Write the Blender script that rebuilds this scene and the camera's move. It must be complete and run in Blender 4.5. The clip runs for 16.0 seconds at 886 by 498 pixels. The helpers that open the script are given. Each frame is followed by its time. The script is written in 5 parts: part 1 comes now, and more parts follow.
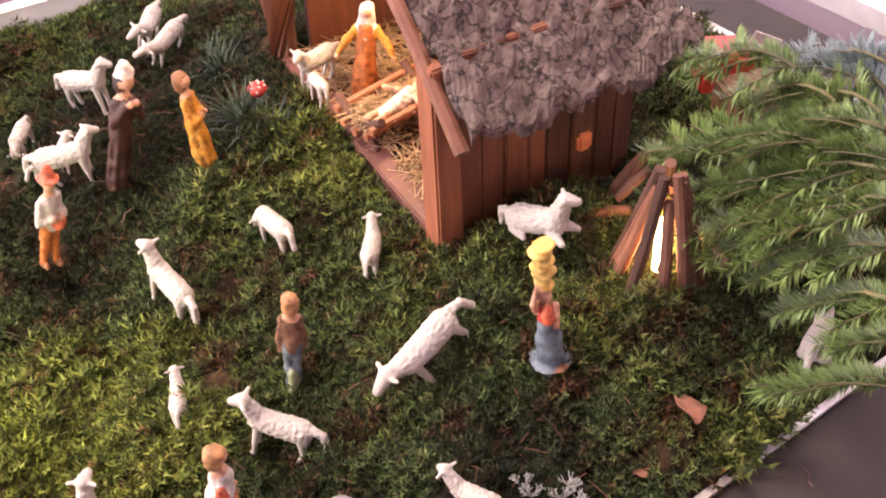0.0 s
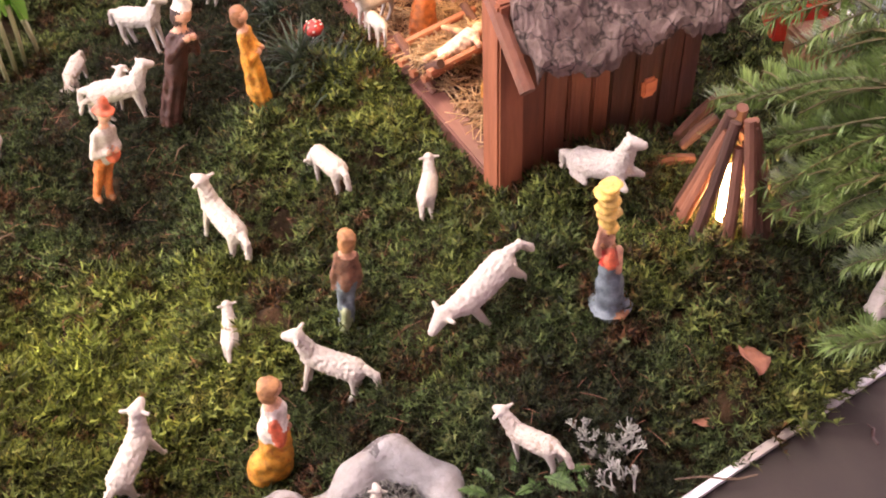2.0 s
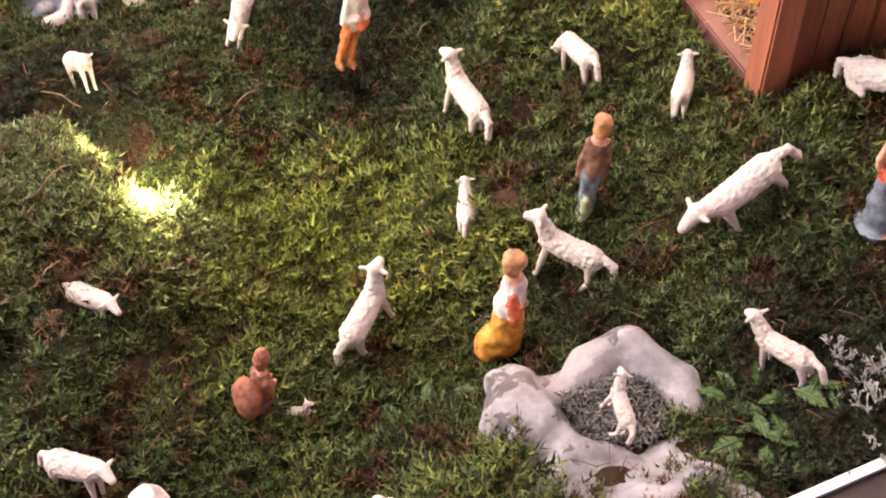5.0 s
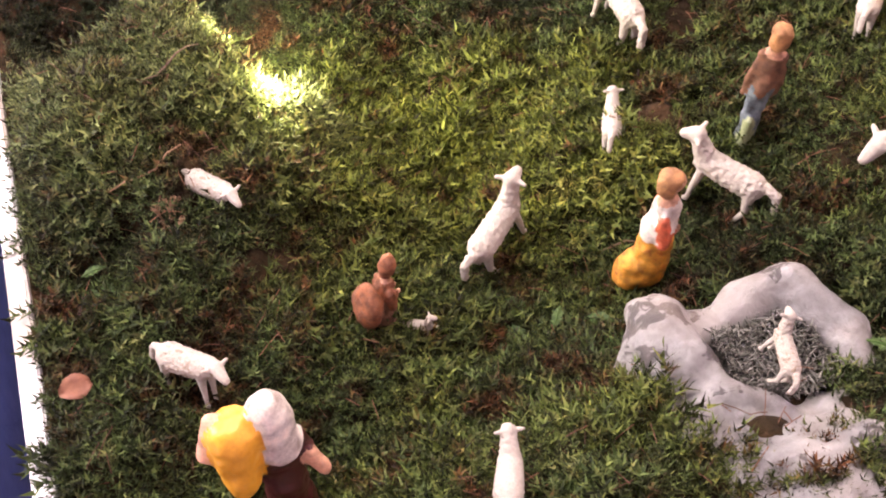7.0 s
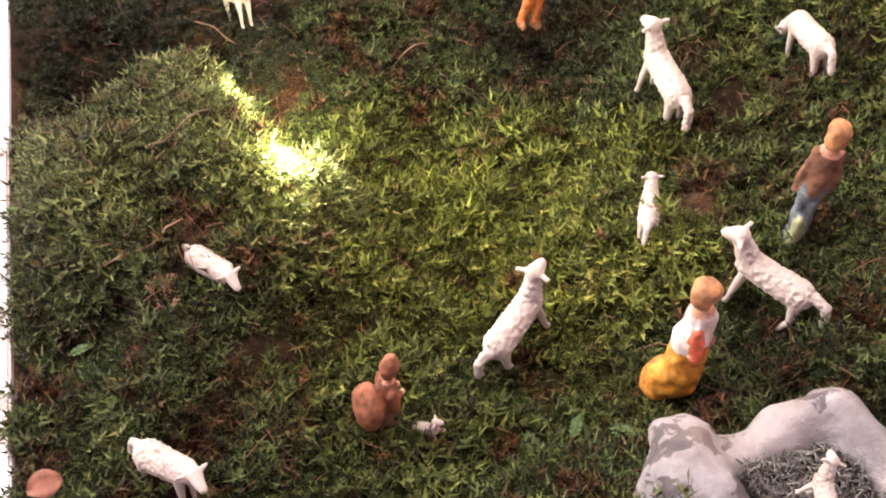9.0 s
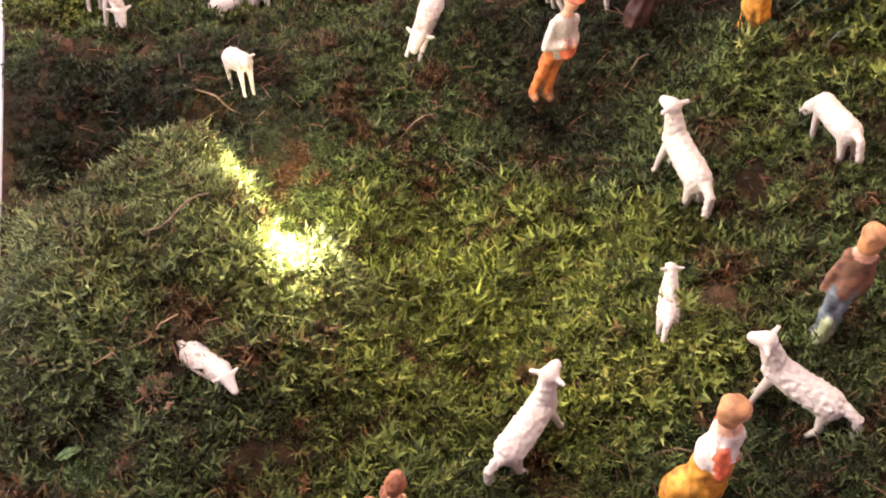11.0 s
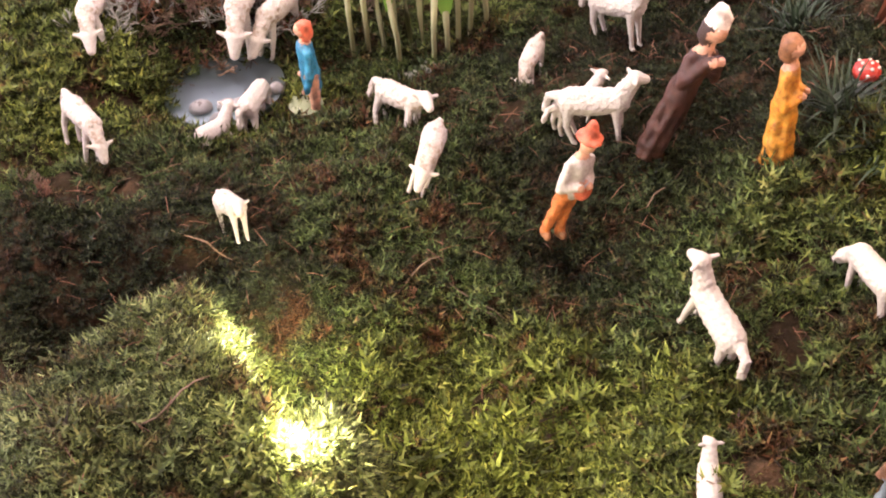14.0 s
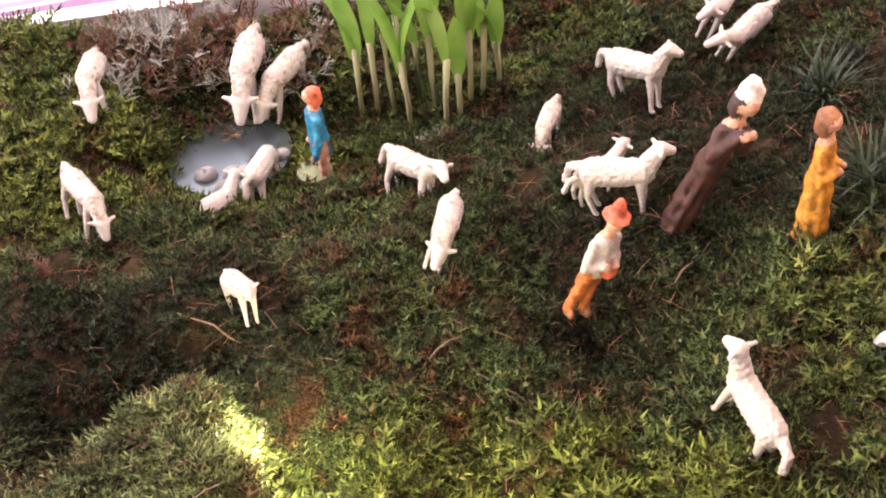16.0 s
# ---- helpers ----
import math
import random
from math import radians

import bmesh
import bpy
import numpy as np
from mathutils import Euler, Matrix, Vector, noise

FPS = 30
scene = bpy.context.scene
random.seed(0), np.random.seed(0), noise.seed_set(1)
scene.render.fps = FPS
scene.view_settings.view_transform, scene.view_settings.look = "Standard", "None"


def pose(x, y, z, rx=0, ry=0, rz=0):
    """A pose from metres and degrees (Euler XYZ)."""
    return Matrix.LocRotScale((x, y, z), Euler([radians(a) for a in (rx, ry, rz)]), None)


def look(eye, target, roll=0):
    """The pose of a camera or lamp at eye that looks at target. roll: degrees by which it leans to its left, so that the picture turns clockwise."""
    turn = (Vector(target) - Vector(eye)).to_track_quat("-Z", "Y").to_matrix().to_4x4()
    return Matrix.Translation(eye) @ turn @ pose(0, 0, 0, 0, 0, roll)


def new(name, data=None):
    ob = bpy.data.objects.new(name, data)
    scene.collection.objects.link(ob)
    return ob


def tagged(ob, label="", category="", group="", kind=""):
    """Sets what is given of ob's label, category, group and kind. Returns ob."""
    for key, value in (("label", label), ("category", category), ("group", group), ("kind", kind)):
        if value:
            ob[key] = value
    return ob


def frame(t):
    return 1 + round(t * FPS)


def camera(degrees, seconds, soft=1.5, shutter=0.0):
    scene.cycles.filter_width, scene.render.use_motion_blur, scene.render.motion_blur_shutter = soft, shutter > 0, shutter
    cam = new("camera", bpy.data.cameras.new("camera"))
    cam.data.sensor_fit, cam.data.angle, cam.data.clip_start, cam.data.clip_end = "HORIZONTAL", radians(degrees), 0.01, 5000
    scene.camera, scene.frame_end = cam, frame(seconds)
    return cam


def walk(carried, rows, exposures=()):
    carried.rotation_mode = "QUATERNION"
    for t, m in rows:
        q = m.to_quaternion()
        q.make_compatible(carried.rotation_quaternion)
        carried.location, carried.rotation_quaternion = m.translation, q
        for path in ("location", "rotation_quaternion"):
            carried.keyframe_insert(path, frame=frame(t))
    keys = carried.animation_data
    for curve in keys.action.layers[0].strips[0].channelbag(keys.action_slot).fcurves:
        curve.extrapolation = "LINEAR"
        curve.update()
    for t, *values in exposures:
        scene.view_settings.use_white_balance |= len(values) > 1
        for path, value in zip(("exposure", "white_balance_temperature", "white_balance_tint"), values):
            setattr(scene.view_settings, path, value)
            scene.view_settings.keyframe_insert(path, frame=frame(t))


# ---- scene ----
cam = camera(47.3, 16.0, soft=2.0)
PATH = [
    (0, (0.0764, 0.0316, 0.4346), (0.4471, 0.5829, -0.1726), -3.08),
    (0.5, (0.0738, 0.0329, 0.4313), (0.4385, 0.5835, -0.1802), -3.16),
    (1, (0.0712, 0.0340, 0.4275), (0.4284, 0.5837, -0.1892), -3.11),
    (1.5, (0.0675, 0.0356, 0.4239), (0.4166, 0.5848, -0.1979), -2.95),
    (2, (0.0638, 0.0372, 0.4198), (0.3990, 0.5887, -0.2075), -2.97),
    (2.5, (0.0583, 0.0390, 0.4162), (0.3790, 0.5936, -0.2159), -2.95),
    (3, (0.0500, 0.0431, 0.4144), (0.3536, 0.5986, -0.2253), -2.74),
    (3.5, (0.0411, 0.0477, 0.4140), (0.3259, 0.6035, -0.2340), -2.67),
    (4, (0.0332, 0.0516, 0.4112), (0.2905, 0.6117, -0.2445), -3.11),
    (4.5, (0.0262, 0.0515, 0.4063), (0.2534, 0.6199, -0.2534), -3.96),
    (5, (0.0170, 0.0504, 0.3994), (0.2147, 0.6258, -0.2638), -4.61),
    (7.5, (0.0036, 0.0898, 0.3653), (0.0917, 0.6407, -0.3409), -6.75),
    (8, (0.0097, 0.1021, 0.3632), (0.0901, 0.6589, -0.3393), -6.45),
    (8.5, (0.0190, 0.1078, 0.3615), (0.0894, 0.6773, -0.3318), -6.75),
    (9, (0.0288, 0.1135, 0.3594), (0.0881, 0.6963, -0.3239), -7.28),
    (11.5, (0.0320, 0.1615, 0.3661), (0.1015, 0.7581, -0.3041), -5.89),
    (12, (0.0272, 0.1730, 0.3687), (0.1084, 0.7713, -0.2988), -5.34),
    (12.5, (0.0225, 0.1832, 0.3699), (0.1154, 0.7851, -0.2928), -4.79),
    (13, (0.0224, 0.1944, 0.3726), (0.1189, 0.7995, -0.2866), -4.94),
    (13.5, (0.0243, 0.2054, 0.3761), (0.1211, 0.8124, -0.2813), -5.24),
    (14, (0.0259, 0.2156, 0.3791), (0.1242, 0.8268, -0.2741), -5.40),
    (14.5, (0.0259, 0.2243, 0.3800), (0.1280, 0.8406, -0.2678), -5.32),
    (15, (0.0256, 0.2334, 0.3807), (0.1303, 0.8544, -0.2623), -5.31),
    (15.5, (0.0250, 0.2417, 0.3815), (0.1310, 0.8655, -0.2585), -5.39),
    (16, (0.0241, 0.2503, 0.3815), (0.1296, 0.8766, -0.2562), -5.63),
]
walk(cam, [(t, look(eye, target, roll)) for t, eye, target, roll in PATH])

# ---- light ----
world = bpy.data.worlds.new("room_light")
scene.world = world
world.use_nodes = True
world.node_tree.nodes["Background"].inputs[0].default_value = (0.9, 0.93, 1.0, 1)
world.node_tree.nodes["Background"].inputs[1].default_value = 0.05


def area_light(name, eye, target, w, h, power, color):
    data = bpy.data.lights.new(name, "AREA")
    data.shape, data.size, data.size_y, data.energy, data.color = "RECTANGLE", w, h, power, color
    ob = new(name, data)
    ob.matrix_world = look(eye, target)
    return ob


def bulb_light(name, place, power, color, radius):
    data = bpy.data.lights.new(name, "POINT")
    data.energy, data.color, data.shadow_soft_size = power, color, radius
    ob = new(name, data)
    ob.location = place
    return ob


area_light("ceiling_lamp_light", (0.1, 0.75, 1.72), (0.22, 0.6, 0), 0.5, 0.5, 35.0, (1.0, 0.875, 0.78))
area_light("window_light", (-1.1, 0.85, 0.80), (0.1, 0.55, 0), 0.7, 0.8, 42.5, (1.0, 0.89, 0.93))


# ---- materials ----
def material(name, rough=0.7, metal=0.0):
    m = bpy.data.materials.new(name)
    m.use_nodes = True
    p = m.node_tree.nodes["Principled BSDF"]
    p.inputs["Roughness"].default_value, p.inputs["Metallic"].default_value = rough, metal
    return m, m.node_tree.nodes, m.node_tree.links, p


def coords(n, l, scale=(1, 1, 1)):
    c, v = n.new("ShaderNodeTexCoord"), n.new("ShaderNodeMapping")
    v.inputs["Scale"].default_value = scale
    l.new(c.outputs["Object"], v.inputs["Vector"])
    return v.outputs[0]


def noise_tex(n, l, vec, scale, detail=4.0, rough=0.6):
    t = n.new("ShaderNodeTexNoise")
    t.inputs["Scale"].default_value, t.inputs["Detail"].default_value, t.inputs["Roughness"].default_value = scale, detail, rough
    l.new(vec, t.inputs["Vector"])
    return t.outputs["Fac"]


def noise_color(n, l, vec, scale):
    t = n.new("ShaderNodeTexNoise")
    t.inputs["Scale"].default_value = scale
    l.new(vec, t.inputs["Vector"])
    return t.outputs["Color"]


def ramp(n, l, fac, stops):
    r = n.new("ShaderNodeValToRGB")
    e = r.color_ramp.elements
    while len(e) < len(stops):
        e.new(0.5)
    for i, (at, col) in enumerate(stops):
        e[i].position, e[i].color = at, (*col, 1)
    l.new(fac, r.inputs[0])
    return r.outputs[0]


def mixed(n, l, fac, a, b, how="MIX"):
    m = n.new("ShaderNodeMix")
    m.data_type, m.blend_type = "RGBA", how
    for sock, v in ((m.inputs[0], fac), (m.inputs[6], a), (m.inputs[7], b)):
        if isinstance(v, (int, float)):
            sock.default_value = v
        elif isinstance(v, tuple):
            sock.default_value = (*v, 1)
        else:
            l.new(v, sock)
    return m.outputs[2]


def bump(n, l, p, height, strength, distance):
    b = n.new("ShaderNodeBump")
    b.inputs["Strength"].default_value, b.inputs["Distance"].default_value = strength, distance
    l.new(height, b.inputs["Height"])
    l.new(b.outputs[0], p.inputs["Normal"])


def painted(name, a, b, rough=0.45, scale=120.0, grain=0.4, stains=None, wear=0.0):
    """Painted plaster or plastic: two close tones, worn, with fine relief."""
    m, n, l, p = material(name, rough)
    v = coords(n, l)
    col = ramp(n, l, noise_tex(n, l, v, scale), [(0.3, a), (0.7, b)])
    if stains:
        col = mixed(n, l, ramp(n, l, noise_tex(n, l, v, scale * 0.28), [(0.54, (0, 0, 0)), (0.64, (1, 1, 1))]), col, stains)
    if wear:
        col = mixed(n, l, 1.0, col, ramp(n, l, noise_tex(n, l, v, wear, 3, 0.55), [(0.34, (0.50, 0.45, 0.42)), (0.5, (0.92, 0.90, 0.88)), (0.66, (1.30, 1.22, 1.15))]), "MULTIPLY")
    l.new(col, p.inputs["Base Color"])
    bump(n, l, p, noise_tex(n, l, v, scale * 6), grain, 0.0006)
    return m


def wood(name, dark, light, rough=0.6, along=(1, 1, 0.12), scale=90.0):
    m, n, l, p = material(name, rough)
    v = coords(n, l, along)
    grain = noise_tex(n, l, v, scale * 3, 6, 0.65)
    big = noise_tex(n, l, v, scale * 0.6, 2)
    info = n.new("ShaderNodeObjectInfo")
    col = mixed(n, l, 0.5, ramp(n, l, grain, [(0.3, dark), (0.7, light)]), ramp(n, l, big, [(0.35, dark), (0.65, light)]))
    tone = ramp(n, l, info.outputs["Random"], [(0.0, (0.42, 0.42, 0.42)), (0.6, (0.95, 0.95, 0.95)), (1.0, (1.5, 1.35, 1.2))])
    l.new(mixed(n, l, 1.0, col, tone, "MULTIPLY"), p.inputs["Base Color"])
    bump(n, l, p, grain, 0.5, 0.0012)
    return m


def leafy(name, stops, scale, spread=0.5, glow=0.35, rough=0.55):
    """Moss, needles and leaves: patches of tone, each leaflet a little different, light passing through."""
    m, n, l, p = material(name, rough)
    v = coords(n, l)
    patch = noise_tex(n, l, v, scale, 3, 0.6)
    geo = n.new("ShaderNodeNewGeometry")
    col = ramp(n, l, patch, stops)
    tone = ramp(n, l, geo.outputs["Random Per Island"], [(0.0, (1 - spread,) * 3), (1.0, (1 + spread,) * 3)])
    col = mixed(n, l, 1.0, col, tone, "MULTIPLY")
    l.new(col, p.inputs["Base Color"])
    t, mx = n.new("ShaderNodeBsdfTranslucent"), n.new("ShaderNodeMixShader")
    l.new(col, t.inputs[0])
    mx.inputs[0].default_value = glow
    l.new(p.outputs[0], mx.inputs[1])
    l.new(t.outputs[0], mx.inputs[2])
    l.new(mx.outputs[0], n["Material Output"].inputs[0])
    return m


def moss_material():
    m, n, l, p = material("moss", 0.6)
    p.inputs["Specular IOR Level"].default_value = 0.18
    v = coords(n, l)
    kind = n.new("ShaderNodeAttribute")
    kind.attribute_name = "species_shade"
    geo = n.new("ShaderNodeNewGeometry")
    fine = noise_tex(n, l, v, 42.0, 5, 0.7)
    dark = ramp(n, l, fine, [(0.38, (0.080, 0.040, 0.018)), (0.46, (0.050, 0.060, 0.022)), (0.58, (0.072, 0.116, 0.036)), (0.72, (0.165, 0.180, 0.066))])
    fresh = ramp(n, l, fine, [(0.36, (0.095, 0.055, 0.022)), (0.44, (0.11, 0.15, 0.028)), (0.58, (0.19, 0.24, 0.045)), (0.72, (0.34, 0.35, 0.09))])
    # Near-black tone that paints the shade of the hollows into the moss colour.
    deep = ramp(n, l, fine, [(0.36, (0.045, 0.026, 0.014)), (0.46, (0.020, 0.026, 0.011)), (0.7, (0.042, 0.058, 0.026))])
    # Pale cushion moss of the mound; also paints the lamplit lump brighter.
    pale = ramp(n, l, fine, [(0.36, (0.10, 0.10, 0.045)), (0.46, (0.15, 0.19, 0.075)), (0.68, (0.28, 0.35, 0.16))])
    low = n.new("ShaderNodeMath")
    low.operation, low.use_clamp = "MULTIPLY", True
    low.inputs[1].default_value = -1.0
    l.new(kind.outputs["Fac"], low.inputs[0])
    high = n.new("ShaderNodeMath")
    high.operation, high.use_clamp = "MULTIPLY", True
    high.inputs[1].default_value = 1.0
    l.new(kind.outputs["Fac"], high.inputs[0])
    cushion_glow = n.new("ShaderNodeAttribute")
    cushion_glow.attribute_name = "cushion_glow"
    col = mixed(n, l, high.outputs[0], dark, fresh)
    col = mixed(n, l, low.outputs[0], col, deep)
    col = mixed(n, l, cushion_glow.outputs["Fac"], col, pale)
    tone = ramp(n, l, geo.outputs["Random Per Island"], [(0.0, (0.14, 0.11, 0.11)), (0.32, (0.46, 0.42, 0.43)), (0.54, (0.92, 0.86, 0.90)), (0.88, (1.75, 1.55, 1.50)), (1.0, (2.4, 1.95, 1.85))])
    col = mixed(n, l, 1.0, col, tone, "MULTIPLY")
    l.new(col, p.inputs["Base Color"])
    t, mx = n.new("ShaderNodeBsdfTranslucent"), n.new("ShaderNodeMixShader")
    l.new(col, t.inputs[0])
    mx.inputs[0].default_value = 0.2
    l.new(p.outputs[0], mx.inputs[1])
    l.new(t.outputs[0], mx.inputs[2])
    l.new(mx.outputs[0], n["Material Output"].inputs[0])
    return m


def soil_material():
    m, n, l, p = material("forest_soil", 0.95)
    p.inputs["Specular IOR Level"].default_value = 0.1
    v = coords(n, l)
    col = ramp(n, l, noise_tex(n, l, v, 60.0, 6, 0.7), [(0.3, (0.016, 0.010, 0.007)), (0.5, (0.032, 0.021, 0.011)), (0.7, (0.085, 0.046, 0.024))])
    l.new(col, p.inputs["Base Color"])
    bump(n, l, p, noise_tex(n, l, v, 400.0), 0.9, 0.003)
    return m


def glowing(name, color, strength):
    m, n, l, p = material(name, 0.4)
    p.inputs["Base Color"].default_value = (*color, 1)
    p.inputs["Emission Color"].default_value = (*color, 1)
    p.inputs["Emission Strength"].default_value = strength
    return m


MOSS, SOIL = moss_material(), soil_material()
WOOL = painted("white_wool_paint", (0.54, 0.49, 0.43), (0.43, 0.37, 0.31), 0.65, 30, 0.6)
GREY_WOOL = painted("grey_wool_paint", (0.58, 0.53, 0.47), (0.38, 0.33, 0.28), 0.7, 40, 0.6)
WORN_WOOL = painted("worn_wool_paint", (0.54, 0.49, 0.43), (0.40, 0.335, 0.27), 0.65, 36, 0.6, (0.30, 0.22, 0.16))
SKIN = painted("skin_paint", (0.72, 0.42, 0.28), (0.58, 0.30, 0.18), 0.45, wear=13.0)
HAIR = painted("hair_paint", (0.34, 0.15, 0.06), (0.20, 0.09, 0.04), 0.6, 200, wear=13.0)
BLOND = painted("blond_paint", (0.48, 0.25, 0.10), (0.34, 0.16, 0.065), 0.6, 200, wear=13.0)
YELLOW = painted("ochre_paint", (0.72, 0.36, 0.045), (0.50, 0.22, 0.03), 0.5, 110, 0.5, (0.46, 0.15, 0.025), wear=13.0)
ORANGE = painted("orange_paint", (0.60, 0.20, 0.05), (0.42, 0.12, 0.03), 0.5, 110, 0.5, wear=13.0)
BROWN = painted("brown_paint", (0.075, 0.028, 0.019), (0.040, 0.015, 0.010), 0.5, 110, 0.5, wear=13.0)
COAT = painted("coat_paint", (0.27, 0.13, 0.07), (0.16, 0.08, 0.045), 0.6, 140, 0.7, wear=13.0)
DARK_HAIR = painted("dark_hair_paint", (0.05, 0.025, 0.018), (0.03, 0.015, 0.011), 0.5, 200)
DARK_RED = painted("dark_red_paint", (0.075, 0.014, 0.012), (0.035, 0.008, 0.008), 0.3, 90, 0.3)
RED = painted("red_paint", (0.55, 0.045, 0.03), (0.40, 0.03, 0.02), 0.4, wear=13.0)
CORAL = painted("coral_paint", (0.70, 0.17, 0.08), (0.52, 0.10, 0.05), 0.5, wear=13.0)
BLUE = painted("blue_paint", (0.035, 0.25, 0.40), (0.02, 0.15, 0.27), 0.4, wear=13.0)
GREY_BLUE = painted("grey_blue_paint", (0.17, 0.21, 0.235), (0.10, 0.13, 0.155), 0.6, wear=13.0)
CREAM = painted("cream_paint", (0.80, 0.75, 0.68), (0.66, 0.58, 0.50), 0.5, wear=13.0)
CHEESE = painted("cheese_paint", (0.78, 0.54, 0.14), (0.60, 0.38, 0.08), 0.5, wear=13.0)
JUG = painted("jug_paint", (0.85, 0.42, 0.04), (0.72, 0.32, 0.03), 0.3, 60, 0.2)
BASKET = painted("basket_paint", (0.33, 0.12, 0.05), (0.20, 0.07, 0.03), 0.6, 120, 0.6, wear=13.0)
STRAW_HAT = painted("stand_paint", (0.30, 0.32, 0.18), (0.20, 0.24, 0.12), 0.35, 60, 0.2)
PLANK = wood("stained_plank", (0.060, 0.021, 0.012), (0.19, 0.066, 0.030))
POST = wood("red_pine", (0.14, 0.046, 0.022), (0.31, 0.115, 0.055))
BASE_WOOD = wood("dark_red_board", (0.10, 0.040, 0.032), (0.20, 0.085, 0.065), 0.55, (1, 0.12, 1))
STICK = wood("brown_twig", (0.075, 0.030, 0.018), (0.20, 0.085, 0.050), 0.75)
DRY = wood("dry_twig", (0.10, 0.062, 0.038), (0.22, 0.15, 0.095), 0.85)
TWIG_BARK = wood("green_twig_bark", (0.07, 0.075, 0.03), (0.15, 0.12, 0.05), 0.8)
BAMBOO = wood("reddish_cane", (0.26, 0.085, 0.045), (0.50, 0.20, 0.10), 0.5, (0.12, 1, 1))
STRAW = leafy("straw", [(0.3, (0.36, 0.21, 0.10)), (0.7, (0.66, 0.46, 0.25))], 90, 0.4, 0.15)
NEEDLE = leafy("spruce_needle", [(0.3, (0.10, 0.16, 0.045)), (0.55, (0.19, 0.27, 0.075)), (0.75, (0.34, 0.40, 0.14))], 25, 0.5, 0.25, 0.4)
BLUE_NEEDLE = leafy("grey_spruce_needle", [(0.3, (0.16, 0.21, 0.20)), (0.7, (0.30, 0.36, 0.36))], 25, 0.35, 0.25, 0.5)
SEEDLING = leafy("seedling_leaf", [(0.3, (0.12, 0.26, 0.035)), (0.7, (0.27, 0.42, 0.08))], 30, 0.2, 0.45, 0.4)
STEM = leafy("seedling_stem", [(0.3, (0.30, 0.34, 0.16)), (0.7, (0.42, 0.36, 0.22))], 20, 0.2, 0.3)
SPIKY = leafy("spiky_grass", [(0.3, (0.014, 0.026, 0.012)), (0.7, (0.040, 0.062, 0.030))], 30, 0.5, 0.2)
LICHEN = leafy("grey_lichen", [(0.3, (0.26, 0.26, 0.22)), (0.7, (0.50, 0.49, 0.44))], 60, 0.4, 0.2, 0.9)
DEAD = leafy("brown_litter", [(0.3, (0.08, 0.035, 0.018)), (0.7, (0.22, 0.10, 0.055))], 50, 0.5, 0.15, 0.8)
FERN = leafy("fern_moss", [(0.3, (0.05, 0.11, 0.025)), (0.7, (0.13, 0.20, 0.05))], 30, 0.35, 0.35)
LEAF = painted("beech_leaf", (0.30, 0.125, 0.07), (0.19, 0.075, 0.045), 0.6, 150, 0.6)
WHITE_EDGE = painted("white_board", (0.80, 0.79, 0.78), (0.68, 0.67, 0.66), 0.5, 40, 0.3, (0.48, 0.42, 0.36))
CLOTH = painted("blue_cloth", (0.075, 0.10, 0.33), (0.05, 0.07, 0.25), 0.9, 60, 0.8)
TABLE = painted("grey_brown_table", (0.036, 0.025, 0.019), (0.023, 0.016, 0.012), 0.8, 30, 0.3)
PLASTER = painted("room_plaster", (0.84, 0.76, 0.84), (0.80, 0.70, 0.80), 0.85, 4, 0.3)
FLOOR = wood("room_floor", (0.20, 0.12, 0.07), (0.32, 0.20, 0.12), 0.4, (0.1, 1, 1), 6)


# ---- building helpers ----
def mesh_from(name, bm, mats, smooth=False):
    me = bpy.data.meshes.new(name)
    bm.to_mesh(me)
    bm.free()
    for m in mats if isinstance(mats, (list, tuple)) else [mats]:
        me.materials.append(m)
    if smooth:
        me.polygons.foreach_set("use_smooth", [True] * len(me.polygons))
    return me


def part(name, bm, mats, parent, label="", smooth=False, m=None):
    ob = new(name, mesh_from(name, bm, mats, smooth))
    ob.parent = parent
    if m is not None:
        ob.matrix_local = m
    return tagged(ob, label=label)


def thing(name, bm, mats, label, category, group="", kind="", smooth=False, m=None):
    ob = new(name, mesh_from(name, bm, mats, smooth))
    if m is not None:
        ob.matrix_world = m
    return tagged(ob, label, category, group, kind)


def holder(name, m, label, category, group=""):
    ob = new(name)
    ob.empty_display_size = 0.02
    ob.matrix_world = m
    return tagged(ob, label, category, group)


def box(bm, x0, x1, y0, y1, z0, z1, soft=0.0, rough=0.0, seed=0):
    rnd = random.Random(seed)
    made = bmesh.ops.create_cube(bm, size=1)["verts"]
    for v in made:
        v.co = Vector(((x0 + x1) / 2 + v.co.x * (x1 - x0), (y0 + y1) / 2 + v.co.y * (y1 - y0), (z0 + z1) / 2 + v.co.z * (z1 - z0)))
        v.co += Vector((rnd.uniform(-1, 1), rnd.uniform(-1, 1), rnd.uniform(-1, 1))) * rough
    if soft:
        bmesh.ops.bevel(bm, geom=list({e for v in made for e in v.link_edges}), offset=soft, segments=2, affect="EDGES")


def tube(bm, points, radii, sides=8):
    """A round, tapering, bending rod with closed ends."""
    rings = []
    for i, p in enumerate(points):
        a, b = Vector(points[max(i - 1, 0)]), Vector(points[min(i + 1, len(points) - 1)])
        q = (b - a).to_track_quat("Z", "Y")
        rings.append([bm.verts.new(Vector(p) + q @ Vector((math.cos(k * math.tau / sides), math.sin(k * math.tau / sides), 0)) * radii[i]) for k in range(sides)])
    for r0, r1 in zip(rings, rings[1:]):
        for k in range(sides):
            bm.faces.new((r0[k], r0[(k + 1) % sides], r1[(k + 1) % sides], r1[k]))
    bm.faces.new(rings[0][::-1])
    bm.faces.new(rings[-1])


